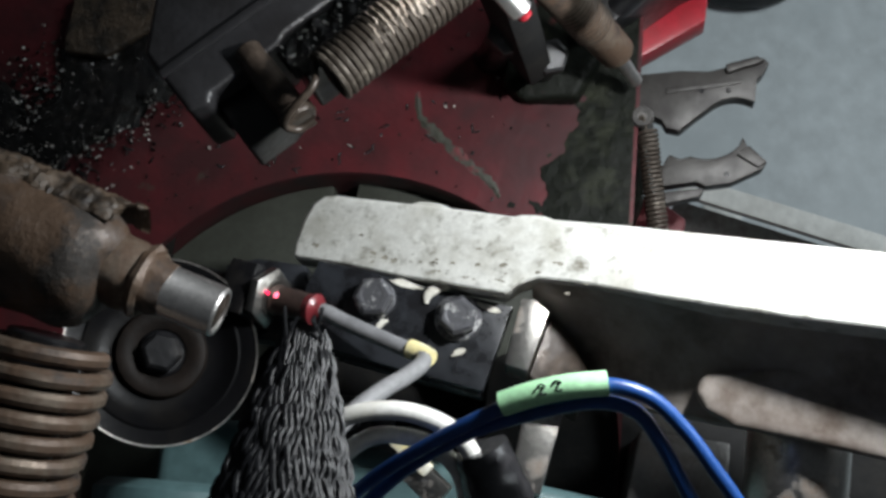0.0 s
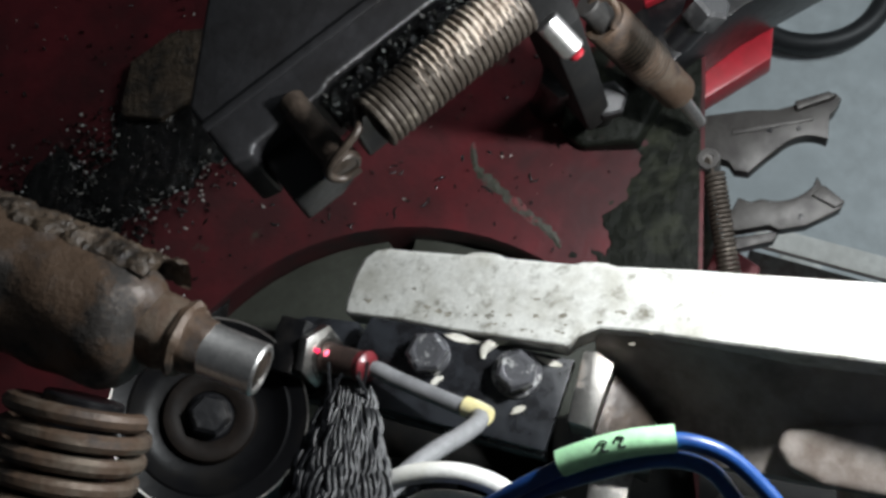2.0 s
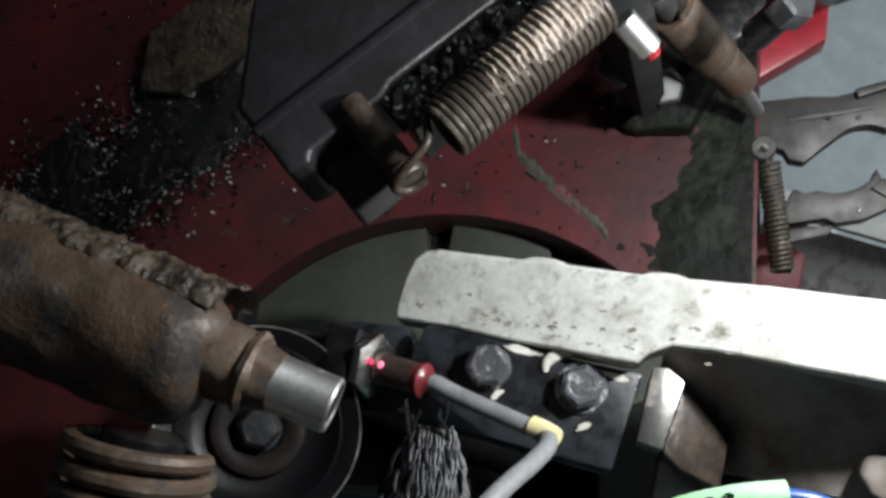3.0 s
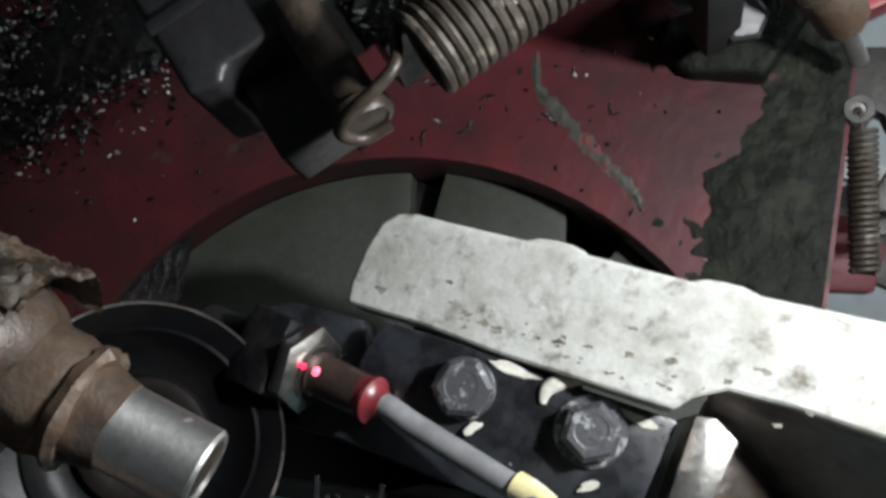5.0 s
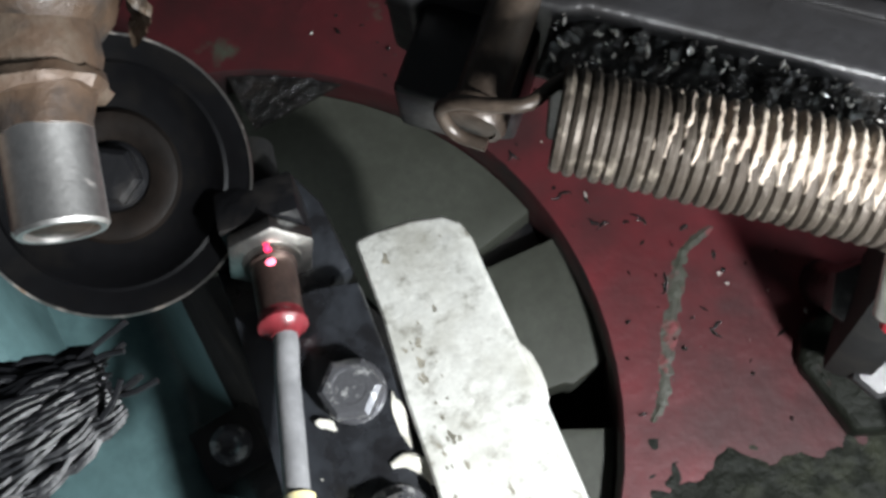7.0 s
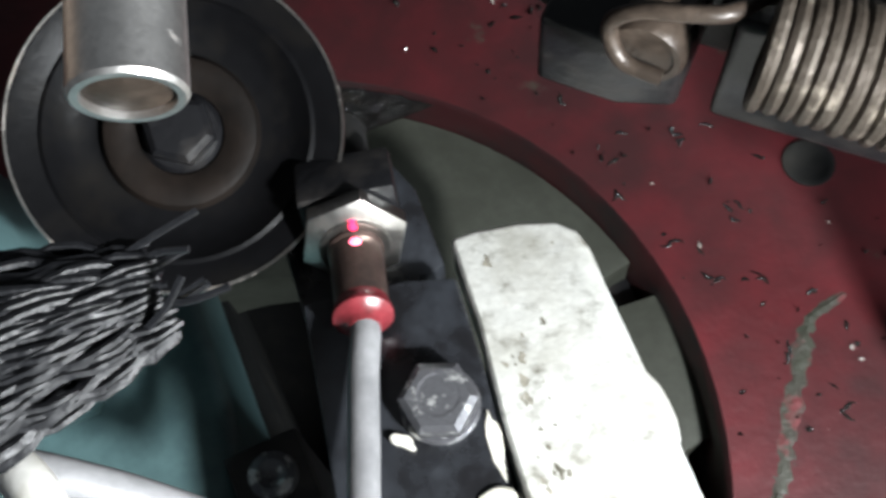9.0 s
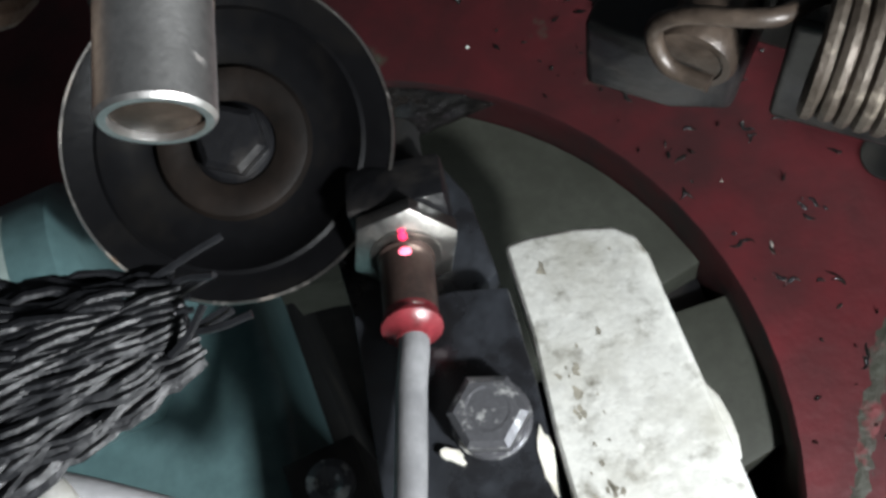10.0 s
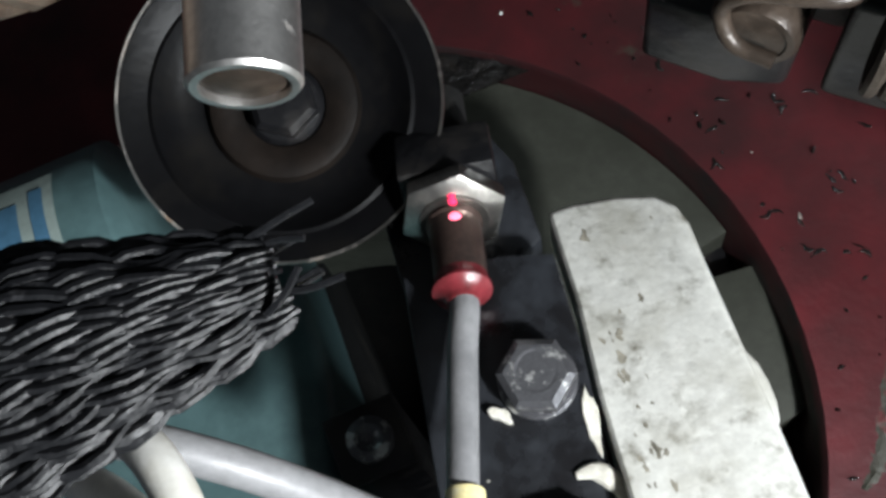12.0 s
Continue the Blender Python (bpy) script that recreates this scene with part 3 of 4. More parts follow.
lathe(bm, on_wheel(-70), WN, [(0, 0), (0, 7.4), (64, 7.4), (65, 6.5), (65, 0)], 28)
part("axle", bm, BLACK_OIL, wheel)
bm = B()
hexa(bm, on_wheel(-5.2), WN, 11, 5, turn=0.4)
part("axle_nut", bm, BLACK_OIL, wheel)

# ---------------------------------------------------------------- swing arm with spring
A = Vector((math.cos(radians(41)), math.sin(radians(41)), 0))
Bd = Vector((-A.y, A.x, 0))
UP = Vector((0, 0, 1))
O = Vector((-51, 67, 0))


def ab(a, b, h):
    return tuple(O + A * a + Bd * b + UP * h)


STATION = ARM = pose(-1.7, 4.1, 5.8, -0.89, -0.98, 1.85) @ Matrix.Scale(0.897, 4)
arm = thing("swing_arm", ab(30, 45, 20), "oily black swing arm caked with grit", "machine arm")
bm = B()
prism(bm, [ab(a, b, 0)[:2] for a, b in ((-9, 24), (-2, 22), (0, 25), (26, 25), (30, 27), (92, 27), (96, 34), (96, 120), (52, 120), (-9, 50))], 34, 63, 1.8, 3)
part("body", bm, ARM_PAINT, arm)
bm = B()
prism(bm, [ab(a, b, 0)[:2] for a, b in ((27, 12.5), (93, 15), (95, 27.2), (27, 27.2))], 34, 58, 1.6, 3)
part("ledge", bm, BLACK_OIL, arm, "oily ledge along the spring")
bm = B()
prism(bm, [ab(a, b, 0)[:2] for a, b in ((-9, 38), (96, 38), (96, 41), (-9, 41))], 63.2, 64.6, 0.6, 2)
part("seam", bm, ARM_PAINT, arm)
bm = B()
prism(bm, [ab(a, b, 0)[:2] for a, b in ((-1, 6), (13, 6), (22, 9), (22, 27), (-1, 27))], 38, 54, 1.4, 3)
part("lug", bm, BLACK_OIL, arm)
bm = B()
rod(bm, ab(17, 30, 62), ab(17, -0.5, 62), 4.7)
part("spring_pin", bm, RUST_DARK, arm, "rusty spring pin")
bm = B()
lathe(bm, ab(17, 3.2, 62), -Bd, [(0, 4.4), (0, 5.8), (3, 6.0), (4, 5.4), (4, 4.4)], 24)
part("collar", bm, RUST_DARK, arm)
bm = B()
grid(bm, 70, 12, lambda u, v: Vector(ab(24 + 70 * u, 13.5 + 14 * v, 58.3 + 3.2 * max(0, noise.noise(Vector((u * 24, v * 4, 3.0)))) + 2.2 * max(0, noise.noise(Vector((u * 60, v * 10, 8.0)))))))
tagged(part("grease_crust", bm, GRIME, arm), "black grease crust full of grit")

spring = thing("tension_spring", ab(46, 13, 55), "large close-coiled tension spring caked with pale dust", "spring")
s0, s1 = Vector(ab(31.5, 2.0, 69)), Vector(ab(88, 6, 65))
bm = B()
sweep(bm, helix(s0, s1, 7.9, 26, 20, wobble=0.02), 1.15, 8)
part("coil", bm, SPRING, spring)
bm = B()
e = Vector(ab(31.5, 2, 69))
sweep(bm, smooth_path([tuple(e + A * 1.5 + Bd * 6.5 + UP * 2.5), tuple(e - A * 0.5 + Bd * 6.5 + UP * 1.5), tuple(e - A * 2.2 + Bd * 4 + UP * 3), tuple(e - A * 5 + Bd * -1 + UP * 4.5), tuple(e - A * 10 + Bd * -2.6 + UP * 4),
                       tuple(e - A * 16 + Bd * -2.8 + UP * 2), tuple(e - A * 19.6 + Bd * -3.2 + UP * -2), tuple(e - A * 17 + Bd * -4.5 + UP * -7), tuple(e - A * 11 + Bd * -5 + UP * -7.5)], 8), 1.25, 10)
part("hook", bm, RUST_DARK, spring, "rusty worn spring hook")
bm = B()


def dusted(u, v):
    f, q = 0.22 + 0.77 * u, -0.1 + 2.5 * v
    thick = (math.sin(math.pi * v) * min(1, 1.6 * u) * min(1, 9 * (1 - u))) ** 0.6
    r = 7.4 + 2.9 * thick + 0.45 * math.cos(2 * math.pi * 26 * f - q) + 0.7 * noise.noise(Vector((u * 14, v * 5, 1.0))) + 0.45 * noise.noise(Vector((u * 70, v * 22, 4.0)))
    return s0.lerp(s1, f) + (Bd * math.cos(q) + UP * math.sin(q)) * r


grid(bm, 260, 44, dusted)
part("dust_crust", bm, DUST, spring, "thick pale dust crust")

# ---------------------------------------------------------------- gripper station
STATION = pose(-6.4, 9.1, -69.4, 6.84, -5.65, -0.48) @ Matrix.Scale(1.207, 4) @ Matrix.Translation((18, 4.5, 91.5)) @ Matrix.Scale(0.70, 4)
gripper = thing("bottle_gripper", (40, 130, -195), "steel bottle neck gripper with two open jaws", "gripper")


def arc(cx, cy, r, a0, a1, n=8):
    return ring_outline(cx, cy, r, a0, a1, n)


bm = B()
jaw1 = [(50, 152), (52, 159), (72, 161.5), (85, 161.5), (92, 163.5), (104, 168), (109, 168.5), (111.5, 166), (109, 161), (106.5, 158.5), (106, 147.5)] + arc(98, 133, 16.5, 62, 128, 7) + [(80, 139.5), (73, 133), (67, 134), (64.5, 138), (53, 142)]
prism(bm, jaw1, -158, -147, 0.9)
part("jaw", bm, JAW_STEEL, gripper)
bm = B()
prism(bm, [(66, 150), (100, 156), (100, 158.2), (66, 153)], -147.5, -145.8, 0.5)
part("jaw_rib", bm, JAW_STEEL, gripper)
bm = B()
prism(bm, [(93, 160), (106, 164.5), (109, 166), (106, 168), (92, 163.8)], -148, -142.5, 0.8)
part("jaw_tip", bm, JAW_STEEL, gripper)
bm = B()
jaw2 = [(65, 113), (69, 121.5), (74, 119.5)] + arc(85, 140, 20, 252, 318, 8) + [(101.5, 131), (104, 126), (112.5, 119.5), (111, 116.5), (97, 109), (86, 107), (82, 109), (66, 106)]
prism(bm, jaw2, -158, -147, 0.9)
part("jaw", bm, JAW_STEEL, gripper)
bm = B()
prism(bm, [(99, 122), (108.5, 116.5), (112.5, 119), (104, 126.5)], -148, -144.5, 0.7)
part("jaw_tip", bm, JAW_STEEL, gripper)
bm = B()
prism(bm, [(60, 97), (84, 103), (86, 107.5), (62, 104)], -162, -152, 0.8)
part("lower_link", bm, JAW_STEEL, gripper)
for x, y in ((94, 152.5), (82, 152), (95, 113)):
    bm = B()
    rod(bm, (x, y, -148), (x, y, -146.3), 1.1, 12, 0.3)
    part("rivet", bm, BLACK_OIL, gripper)
bm = B()
prism(bm, [(10, 98), (52, 92), (58, 108), (56, 146), (44, 152), (30, 140), (12, 142), (8, 120)], -266, -176, 3.0, 3)
part("body", bm, MOSS_GRIME, gripper)
bm = B()
prism(bm, [(20, 104), (50, 98), (54, 128), (26, 132)], -172.2, -166, 1.2)
part("cover", bm, MOSS_GRIME, gripper)
bm = B()
rod(bm, (56, 137.5, -172), (56, 137.5, -142), 5.2)
part("pivot", bm, DARK_STEEL, gripper)
bm = B()
lathe(bm, (56, 137.5, -142.2), (0, 0, 1), [(0, 2.4), (1.2, 2.4), (1.2, 4.6), (0, 4.9)], 24)
part("pivot_ring", bm, JAW_STEEL, gripper)
for x, y, r in ((30, 118, 4.2), (16, 128, 4.4), (24, 110, 3.6)):
    bm = B()
    hexa(bm, (x, y, -172 if r != 4.2 else -166), (0, 0, 1), r * 2, 3.5, turn=radians(x * 7))
    part("screw", bm, BLACK_DEEP, gripper)
bm = B()
prism(bm, [(38, 127), (39.8, 127.4), (39, 132), (37.2, 131.6)], -166, -164.6, 0.3)
part("bright_tab", bm, CHROME, gripper)

spr2 = thing("return_spring", (62, 112, -160), "slim dusty return spring of the gripper", "spring")
bm = B()
sweep(bm, helix((58.5, 131.5, -146), (66, 86, -150), 4.2, 22, 14), 0.95, 7)
part("coil", bm, SPRING, spr2)
bm = B()
sweep(bm, smooth_path([(58, 131.5, -142.6), (57.5, 134, -142), (56, 137.5, -140.5), (54.5, 135, -142)], 6), 0.8, 7)
part("hook", bm, SPRING, spr2)

plunger = thing("spring_plunger", (35, 160, -130), "greasy spring-loaded plunger with a bright pin", "plunger")
p0, p1 = Vector((19, 167, -58)), Vector((45, 155, -108))
bm = B()
d = (p1 - p0)
Lp = d.length
lathe(bm, tuple(p0), d, [(2, 0), (2, 6.4), (0, 6.6), (0, 8.6), (1.2, 9.2), (Lp * 0.6, 8.8), (Lp * 0.62, 8.2), (Lp - 2, 7.8), (Lp, 6.6), (Lp, 0)], 28)
part("sleeve", bm, RUST, plunger, "rust-brown greasy sleeve")
bm = B()
sweep(bm, helix(p0 + d * 0.02, p0 + d * 0.62, 8.7, 15, 16), 0.6, 6)
part("outer_coil", bm, SPRING, plunger)
bm = B()
rod(bm, tuple(p0 - d * 0.2), tuple(p0 + d * 0.05), 5.2)
part("cap_screw", bm, DARK_STEEL, plunger)
bm = B()
rod(bm, tuple(p1 - d * 0.05), tuple(p1 + Vector((7.5, -5.5, -20))), 3.0)
part("pin", bm, CHROME, plunger, "bright pin")
bm = B()
sweep(bm, smooth_path([(12, 168, -52), (16, 170, -48), (22, 170, -46), (25, 166, -50), (23, 162, -54)], 6), 1.4, 8)
part("wire_loop", bm, RUST, plunger)

STATION = pose(3.9, 0.4, 28.7, 6.84, -5.65, -0.48) @ Matrix.Scale(0.880, 4)
stud = thing("stud_pin", (10, 138, -60), "bright headed stud with a red dab of paint", "pin")
bm = B()
rod(bm, (8.5, 141.5, 8), (16.5, 134.5, 0), 4.2)
part("shank", bm, CHROME, stud)
bm = B()
rod(bm, (16.8, 134.2, -0.3), (17.8, 133.2, -1.6), 2.6)
part("red_tip", bm, RED_CLEAN, stud, "red painted tip")
bm = B()
prism(bm, [ab(a, b, 0)[:2] for a, b in ((92, 14), (104, 14), (110, 36), (92, 40))], -95, 0, 3)
part("carrier", bm, BLACK_DEEP, stud)

STATION = pose(1.1, 2.8, 2.0, 6.84, -5.65, -0.48) @ Matrix.Scale(0.969, 4)


def lock_bolt(name, place, axis, flats, high, foot, label, group):
    t = thing(name, (place[0], place[1], foot), label, "bolt", group)
    bm = B()
    hexa(bm, place, axis, flats, high, turn=0.3)
    part("head", bm, HEAD_STEEL, t)
    bm = B()
    a = Vector(axis).normalized()
    q = Vector(place)
    rod(bm, tuple(q - a * ((place[2] - foot) / max(a.z, 0.3))), tuple(q + a * 0.5), flats * 0.42)
    part("shank", bm, BLACK_OIL, t)
    return t


lock_bolt("lock_bolt", (6, 139, -36), (0.3, -0.15, 1), 15, 10, -95, "black hex bolt smeared with grease", "bolts by the gripper")
lock_bolt("lock_bolt", (20, 137, -56), (0.25, -0.1, 1), 12, 8, -95, "black hex bolt smeared with grease", "bolts by the gripper")
lock_bolt("lock_bolt", (55, 138, 13), (0.6, 0.3, 0.8), 11, 8, 4, "dark hex bolt above the red flange", "bolts by the gripper")

STATION = pose(-6.4, 9.1, -69.4, 6.84, -5.65, -0.48) @ Matrix.Scale(1.207, 4) @ Matrix.Translation((18, 4.5, 91.5)) @ Matrix.Scale(0.70, 4)
flange = thing("red_flange", (50, 190, -190), "bright red painted flange beside the gripper", "flange")
bm = B()
prism(bm, [(34, 168), (50, 175), (83, 196), (84, 213), (60, 218), (24, 204)], -190, -172, 1.2)
part("upper_plate", bm, RED_CLEAN, flange)
bm = B()
prism(bm, [(50, 84), (60, 82), (78, 84), (80, 102), (66, 112), (50, 112)], -225, -206, 1.5)
part("lower_plate", bm, RED, flange)
bm = B()
prism(bm, [(26, 168), (38, 176), (56, 192), (70, 203), (120, 232), (112, 245), (60, 226), (20, 200)], -172, -128, 1.5)
part("dark_mount", bm, BLACK_OIL, flange, "black oily mounting block")
bm = B()
prism(bm, [(60, 204), (84, 214), (100, 226), (92, 234), (60, 222)], -127.8, -112, 1.2)
part("slide", bm, DARK_STEEL, flange)
bm = B()
prism(bm, [(28, 203), (40, 209), (56, 218), (52, 224), (26, 212)], -127.8, -122, 0.8)
part("red_strip", bm, RED_CLEAN, flange)

# ---------------------------------------------------------------- rail and round lid on the floor side
STATION = Matrix()
rail = thing("white_rail", (200, 140, -440), "white painted steel rail below the gripper", "rail")
bm = B()
d0, d1 = Vector((122, 224, 0)), Vector((480, 132, 0))
dn = (d1 - d0).normalized()
nn = Vector((-dn.y, dn.x, 0))
box(bm, tuple((d0 + d1) / 2 + UP * -402), ((d1 - d0).length, 16, 8), (dn, nn, UP), 1.5)
part("top_lip", bm, WHITE_METAL, rail)
bm = B()
box(bm, tuple((d0 + d1) / 2 - nn * 30 + UP * -425), ((d1 - d0).length, 50, 10), (dn, nn, UP), 1.5)
part("lower_lip", bm, DARK_STEEL, rail)
for k in (0.1, 0.9):
    bm = B()
    box(bm, tuple(d0.lerp(d1, k) - nn * 12 + UP * -665), (30, 30, 470), (dn, nn, UP), 1)
    part("leg", bm, WHITE_METAL, rail)

lid = thing("round_lid", (250, 754, -900), "round grey lid with a black rubber rim on the floor", "lid")
bm = B()
ringp = [Vector((250 + 98 * math.cos(2 * math.pi * i / 60), 754 + 98 * math.sin(2 * math.pi * i / 60), -885)) for i in range(61)]
sweep(bm, ringp, 14, 12, cap=False)
part("rubber_rim", bm, RUBBER, lid)
bm = B()
lathe(bm, (250, 754, -900), (0, 0, 1), [(0, 0), (0, 96), (18, 96), (14, 66), (10, 0)], 48)
part("disc", bm, FLOOR, lid)

# ---------------------------------------------------------------- rusty clevis, tube and left spring
STATION = pose(-5.5, -1.0, -30.5, -0.27, -1.12, 1.66) @ Matrix.Scale(1.093, 4)
clevis = thing("rusty_clevis", (-75, 20, 60), "rusty greasy clevis with a bright tube end", "clevis")
T1, T0 = Vector((-35, 15.5, 100)), Vector((-61.2, 24.2, 104.5))
tv = T1 - T0
bm = B()
lathe(bm, tuple(T0), tv, [(0, 0), (0, 6.0), (tv.length * 0.45, 6.0), (tv.length * 0.47, 5.8), (tv.length - 0.5, 5.8), (tv.length, 5.4), (tv.length, 4.6), (tv.length - 6, 4.4), (tv.length - 6, 0)], 36)
part("tube", bm, CHROME, clevis, "bright worn steel tube end with rust spots")
tn = tv.normalized()
bm = B()
lathe(bm, tuple(T1 - tn * 5.9), tn, [(0, 0), (0, 4.35), (5.0, 4.5), (5.6, 3.5), (5.9, 0)], 24)
part("bore_plug", bm, RUST_DARK, clevis, "rusty grease plug in the tube")
bm = B()
lathe(bm, tuple(T1 - tn * 27), tn, [(0, 0), (0, 8.2), (5, 8.4), (9, 7.0), (13, 6.4), (14.5, 6.1), (14.5, 0)], 40)
lumpy(bm, 0.8, 4, 2)
part("neck", bm, RUST, clevis)
bm = B()
lathe(bm, tuple(T1 - tn * 19), tn, [(0, 5.5), (0, 8.2), (1.2, 8.8), (2.2, 8.0), (2.2, 5.5)], 36)
lumpy(bm, 1.3, 3.5, 5)
part("burred_washer", bm, RUST, clevis, "bent rusty washer")
bm = B()
lathe(bm, tuple(T1 - tn * 90 + Vector((0, -2, 0))), tn, [(0, 0), (0, 14), (2, 15)] + [(4 + 2.5 * i, 15) for i in range(22)] + [(58, 14.6), (60.5, 13.4), (62.5, 11.6), (64, 9), (65, 0)], 56)
lumpy(bm, 1.3, 8, 3)
part("barrel", bm, BARREL_RUST, clevis, "rusty barrel smeared with grey grease")
bm = B()
bs, bu, _ = frame_of(tn)
bo = T1 - tn * 88 + Vector((0, -2, 0))
sd = 1 if bs.y > 0 else -1
grid(bm, 90, 30, lambda u, v: bo + tn * (62 * u) + (bs * sd * math.cos(-0.5 + 1.3 * v) + Vector((0, 0, 1)) * math.sin(-0.5 + 1.3 * v)) * (14.6 + 2.2 * math.sin(math.pi * v) ** 0.5 + 1.2 * noise.noise(Vector((u * 18, v * 5, 2))) + 0.8 * noise.noise(Vector((u * 60, v * 16, 5)))))
part("crust", bm, CRUST, clevis, "crusted tan grease and grit")

lspring = thing("heavy_spring", (-72, -10, 60), "heavy rusty coil spring below the clevis", "spring")
bm = B()
sweep(bm, helix((-72, 6, 104), (-84, -44, 96), 14, 11, 20, wobble=0.01), 2.0, 9)
part("coil", bm, RUST, lspring)
bm = B()
rod(bm, (-72, 8, 104), (-84, -46, 96), 8.5)
part("guide_rod", bm, BLACK_OIL, lspring)

# ---------------------------------------------------------------- cable loom
STATION = pose(-4.8, 0.6, -19.7, -0.23, -1.17, 1.58) @ Matrix.Scale(1.034, 4)
loom = thing("cable_loom", (0, -20, 60), "black braided cable sleeve with frayed open end", "cable sleeve")
L0, L1 = Vector((-17.5, 11, 93)), Vector((-17, -50, 103))


def braid_r(f):
    return 4.2 + 15 * f ** 0.9


ld = L1 - L0
ls, lu, la = frame_of(ld)
for turn in (1, -1):
    for k in range(54):
        bm = B()
        ph = 2 * math.pi * k / 54
        pts = []
        for i in range(26):
            f = i / 25
            q = ph + turn * 1.1 * f
            rr = braid_r(f) + (0.5 if (i // 2 + k // 3) % 2 == 0 else -0.5) * turn + 0.7 * noise.noise(Vector((k * 0.9, f * 5, turn)))
            pts.append(L0 + ld * (f + 0.03 * noise.noise(Vector((k * 3.1, 0, turn)))) + (ls * math.cos(q) * 1.1 + lu * math.sin(q) * 0.62) * rr)
        sweep(bm, pts, lambda f: 0.34 + 0.52 * f, 5, 0.6)
        part("strand", bm, BRAID, loom)
bm = B()
lathe(bm, tuple(L0 + ld * 0.04), ld, [(0, 0), (0, 3.2), (ld.length * 0.96, 9.5), (ld.length * 0.96, 0)], 24)
part("core", bm, TAPE, loom)
for k in range(7):
    bm = B()
    rnd = random.Random(k)
    a = L0 + ls * rnd.uniform(-5, 5) + lu * rnd.uniform(-2, 3) + la * 2
    e = a - la * rnd.uniform(4, 9) + ls * rnd.uniform(-3, 3) + lu * rnd.uniform(-1, 3)
    sweep(bm, smooth_path([tuple(a), tuple(a.lerp(e, 0.5) + ls * rnd.uniform(-1, 1)), tuple(e)], 4), 0.4, 5)
    part("frayed_strand", bm, BRAID, loom)

STATION = pose(-2.6, 5.5, -41.9, 6.42, -6.2, -0.26) @ Matrix.Scale(1.117, 4)


def wire(name, pts, r, material, label, category="cable", group=""):
    t = thing(name, pts[0], label, category, group)
    bm = B()
    sweep(bm, smooth_path(pts, 10), r, 14)
    part("sheath", bm, material, t)
    return t


wire("white_cable", [(-17, -26, 90), (-14, -17, 93), (-9, -9.5, 97), (-4, -3, 101), (1, 1, 103), (8, 3, 103), (16, 3, 102), (24, 0, 100), (29, -6.5, 97), (31, -18, 92), (32, -34, 88)], 2.1, WHITE_WIRE, "white cable looped out of the braided sleeve", group="loom cables")
wire("white_cable", [(-15, -30, 87), (-11, -21, 91), (-5, -13, 95), (0, -7, 97.5), (6, -2.8, 99), (12, -2, 99), (19, -3.5, 97), (25, -9, 94), (27, -19, 90), (28, -34, 86)], 1.9, WHITE_WIRE, "white cable looped inside the larger loop", group="loom cables")
sl = thing("tape_wrap", (36, -14, 60), "black tape wrapping where the cables enter the loom", "cable tape")
bm = B()
sweep(bm, smooth_path([(29.5, -3, 96), (32, -9, 94), (35, -18, 91), (38, -40, 88)], 8), lambda f: 6.0 + 2.5 * f, 18)
lumpy(bm, 0.8, 4, 1)
part("wrap", bm, TAPE, sl)
wire("blue_wire", [(-2, -20, 96), (8, -11, 100), (20, -3, 105), (32, 4, 109), (44, 9.5, 111), (55, 12, 110), (64, 10.5, 108), (71, 5, 105), (77, -2, 103), (84, -11, 100), (92, -24, 94)], 1.55, BLUE_WIRE, "blue wire running through a pale green marker sleeve", "wire", "blue wires")
wire("blue_wire", [(0, -22, 92), (14, -9, 98), (28, 0, 104), (42, 5.5, 107), (54, 8.6, 107), (62, 7.2, 105), (67, 1.5, 103), (71, -5, 101), (77, -15, 98), (82, -26, 92)], 1.55, BLUE_WIRE, "blue wire leaving the loom beside another", "wire", "blue wires")
tag = thing("wire_marker", (45, 9, 109), "pale green wire marker sleeve with handwritten figures", "wire marker")
bm = B()
sweep(bm, smooth_path([(35.5, 6.6, 110.2), (42, 9.2, 111.2), (49, 11.2, 111.4), (56, 12.4, 110.4)], 8), 2.55, 18, 1.0)
part("sleeve", bm, GREEN_TAG, tag)
for k, (x, y) in enumerate(((43.5, 10.2), (46.5, 11.2))):
    bm = B()
    sweep(bm, smooth_path([(x - 1.0, y - 0.5, 113.85), (x - 0.4, y + 0.7, 113.95), (x + 0.7, y + 0.6, 114.0), (x + 0.2, y - 0.3, 114.0), (x + 0.1, y - 1.0, 113.9), (x + 1.2, y - 0.8, 113.9)], 5), 0.2, 5)
    part("ink_figure", bm, INK, tag)

# small terminal clip below the loop
clip = thing("terminal_clip", (8, -12, 55), "small steel terminal clip under the cables", "terminal")
bm = B()
ca = Vector((0.8, -0.6, 0))
box(bm, (9, -13, 62), (16, 7, 4), (ca, Vector((0.6, 0.8, 0)), UP), 0.6)
part("body", bm, STEEL, clip)
bm = B()
box(bm, (7, -8, 64), (12, 3.5, 3), (ca, Vector((0.6, 0.8, 0)), UP), 0.6)
part("yellow_insert", bm, YELLOW, clip)

# ---------------------------------------------------------------- teal drive below
STATION = pose(-3.3, 2.3, -7.2, -0.23, -1.17, 1.58) @ Matrix.Scale(0.966, 4)
drive = thing("gear_motor", (-60, -50, -60), "teal enamelled gear motor housing with a nameplate", "motor")
bm = B()
prism(bm, [(-100, -2), (-50, -3), (-27, -8), (20, -15), (80, -24), (120, -30), (120, -140), (-100, -140)], -70, -24, 6, 4)
part("housing", bm, TEAL, drive)
bm = B()
lathe(bm, (-86, -26, -14), (0, -1, 0), [(0, 0), (0, 24), (3, 28), (90, 28), (92, 24), (92, 0)], 48)
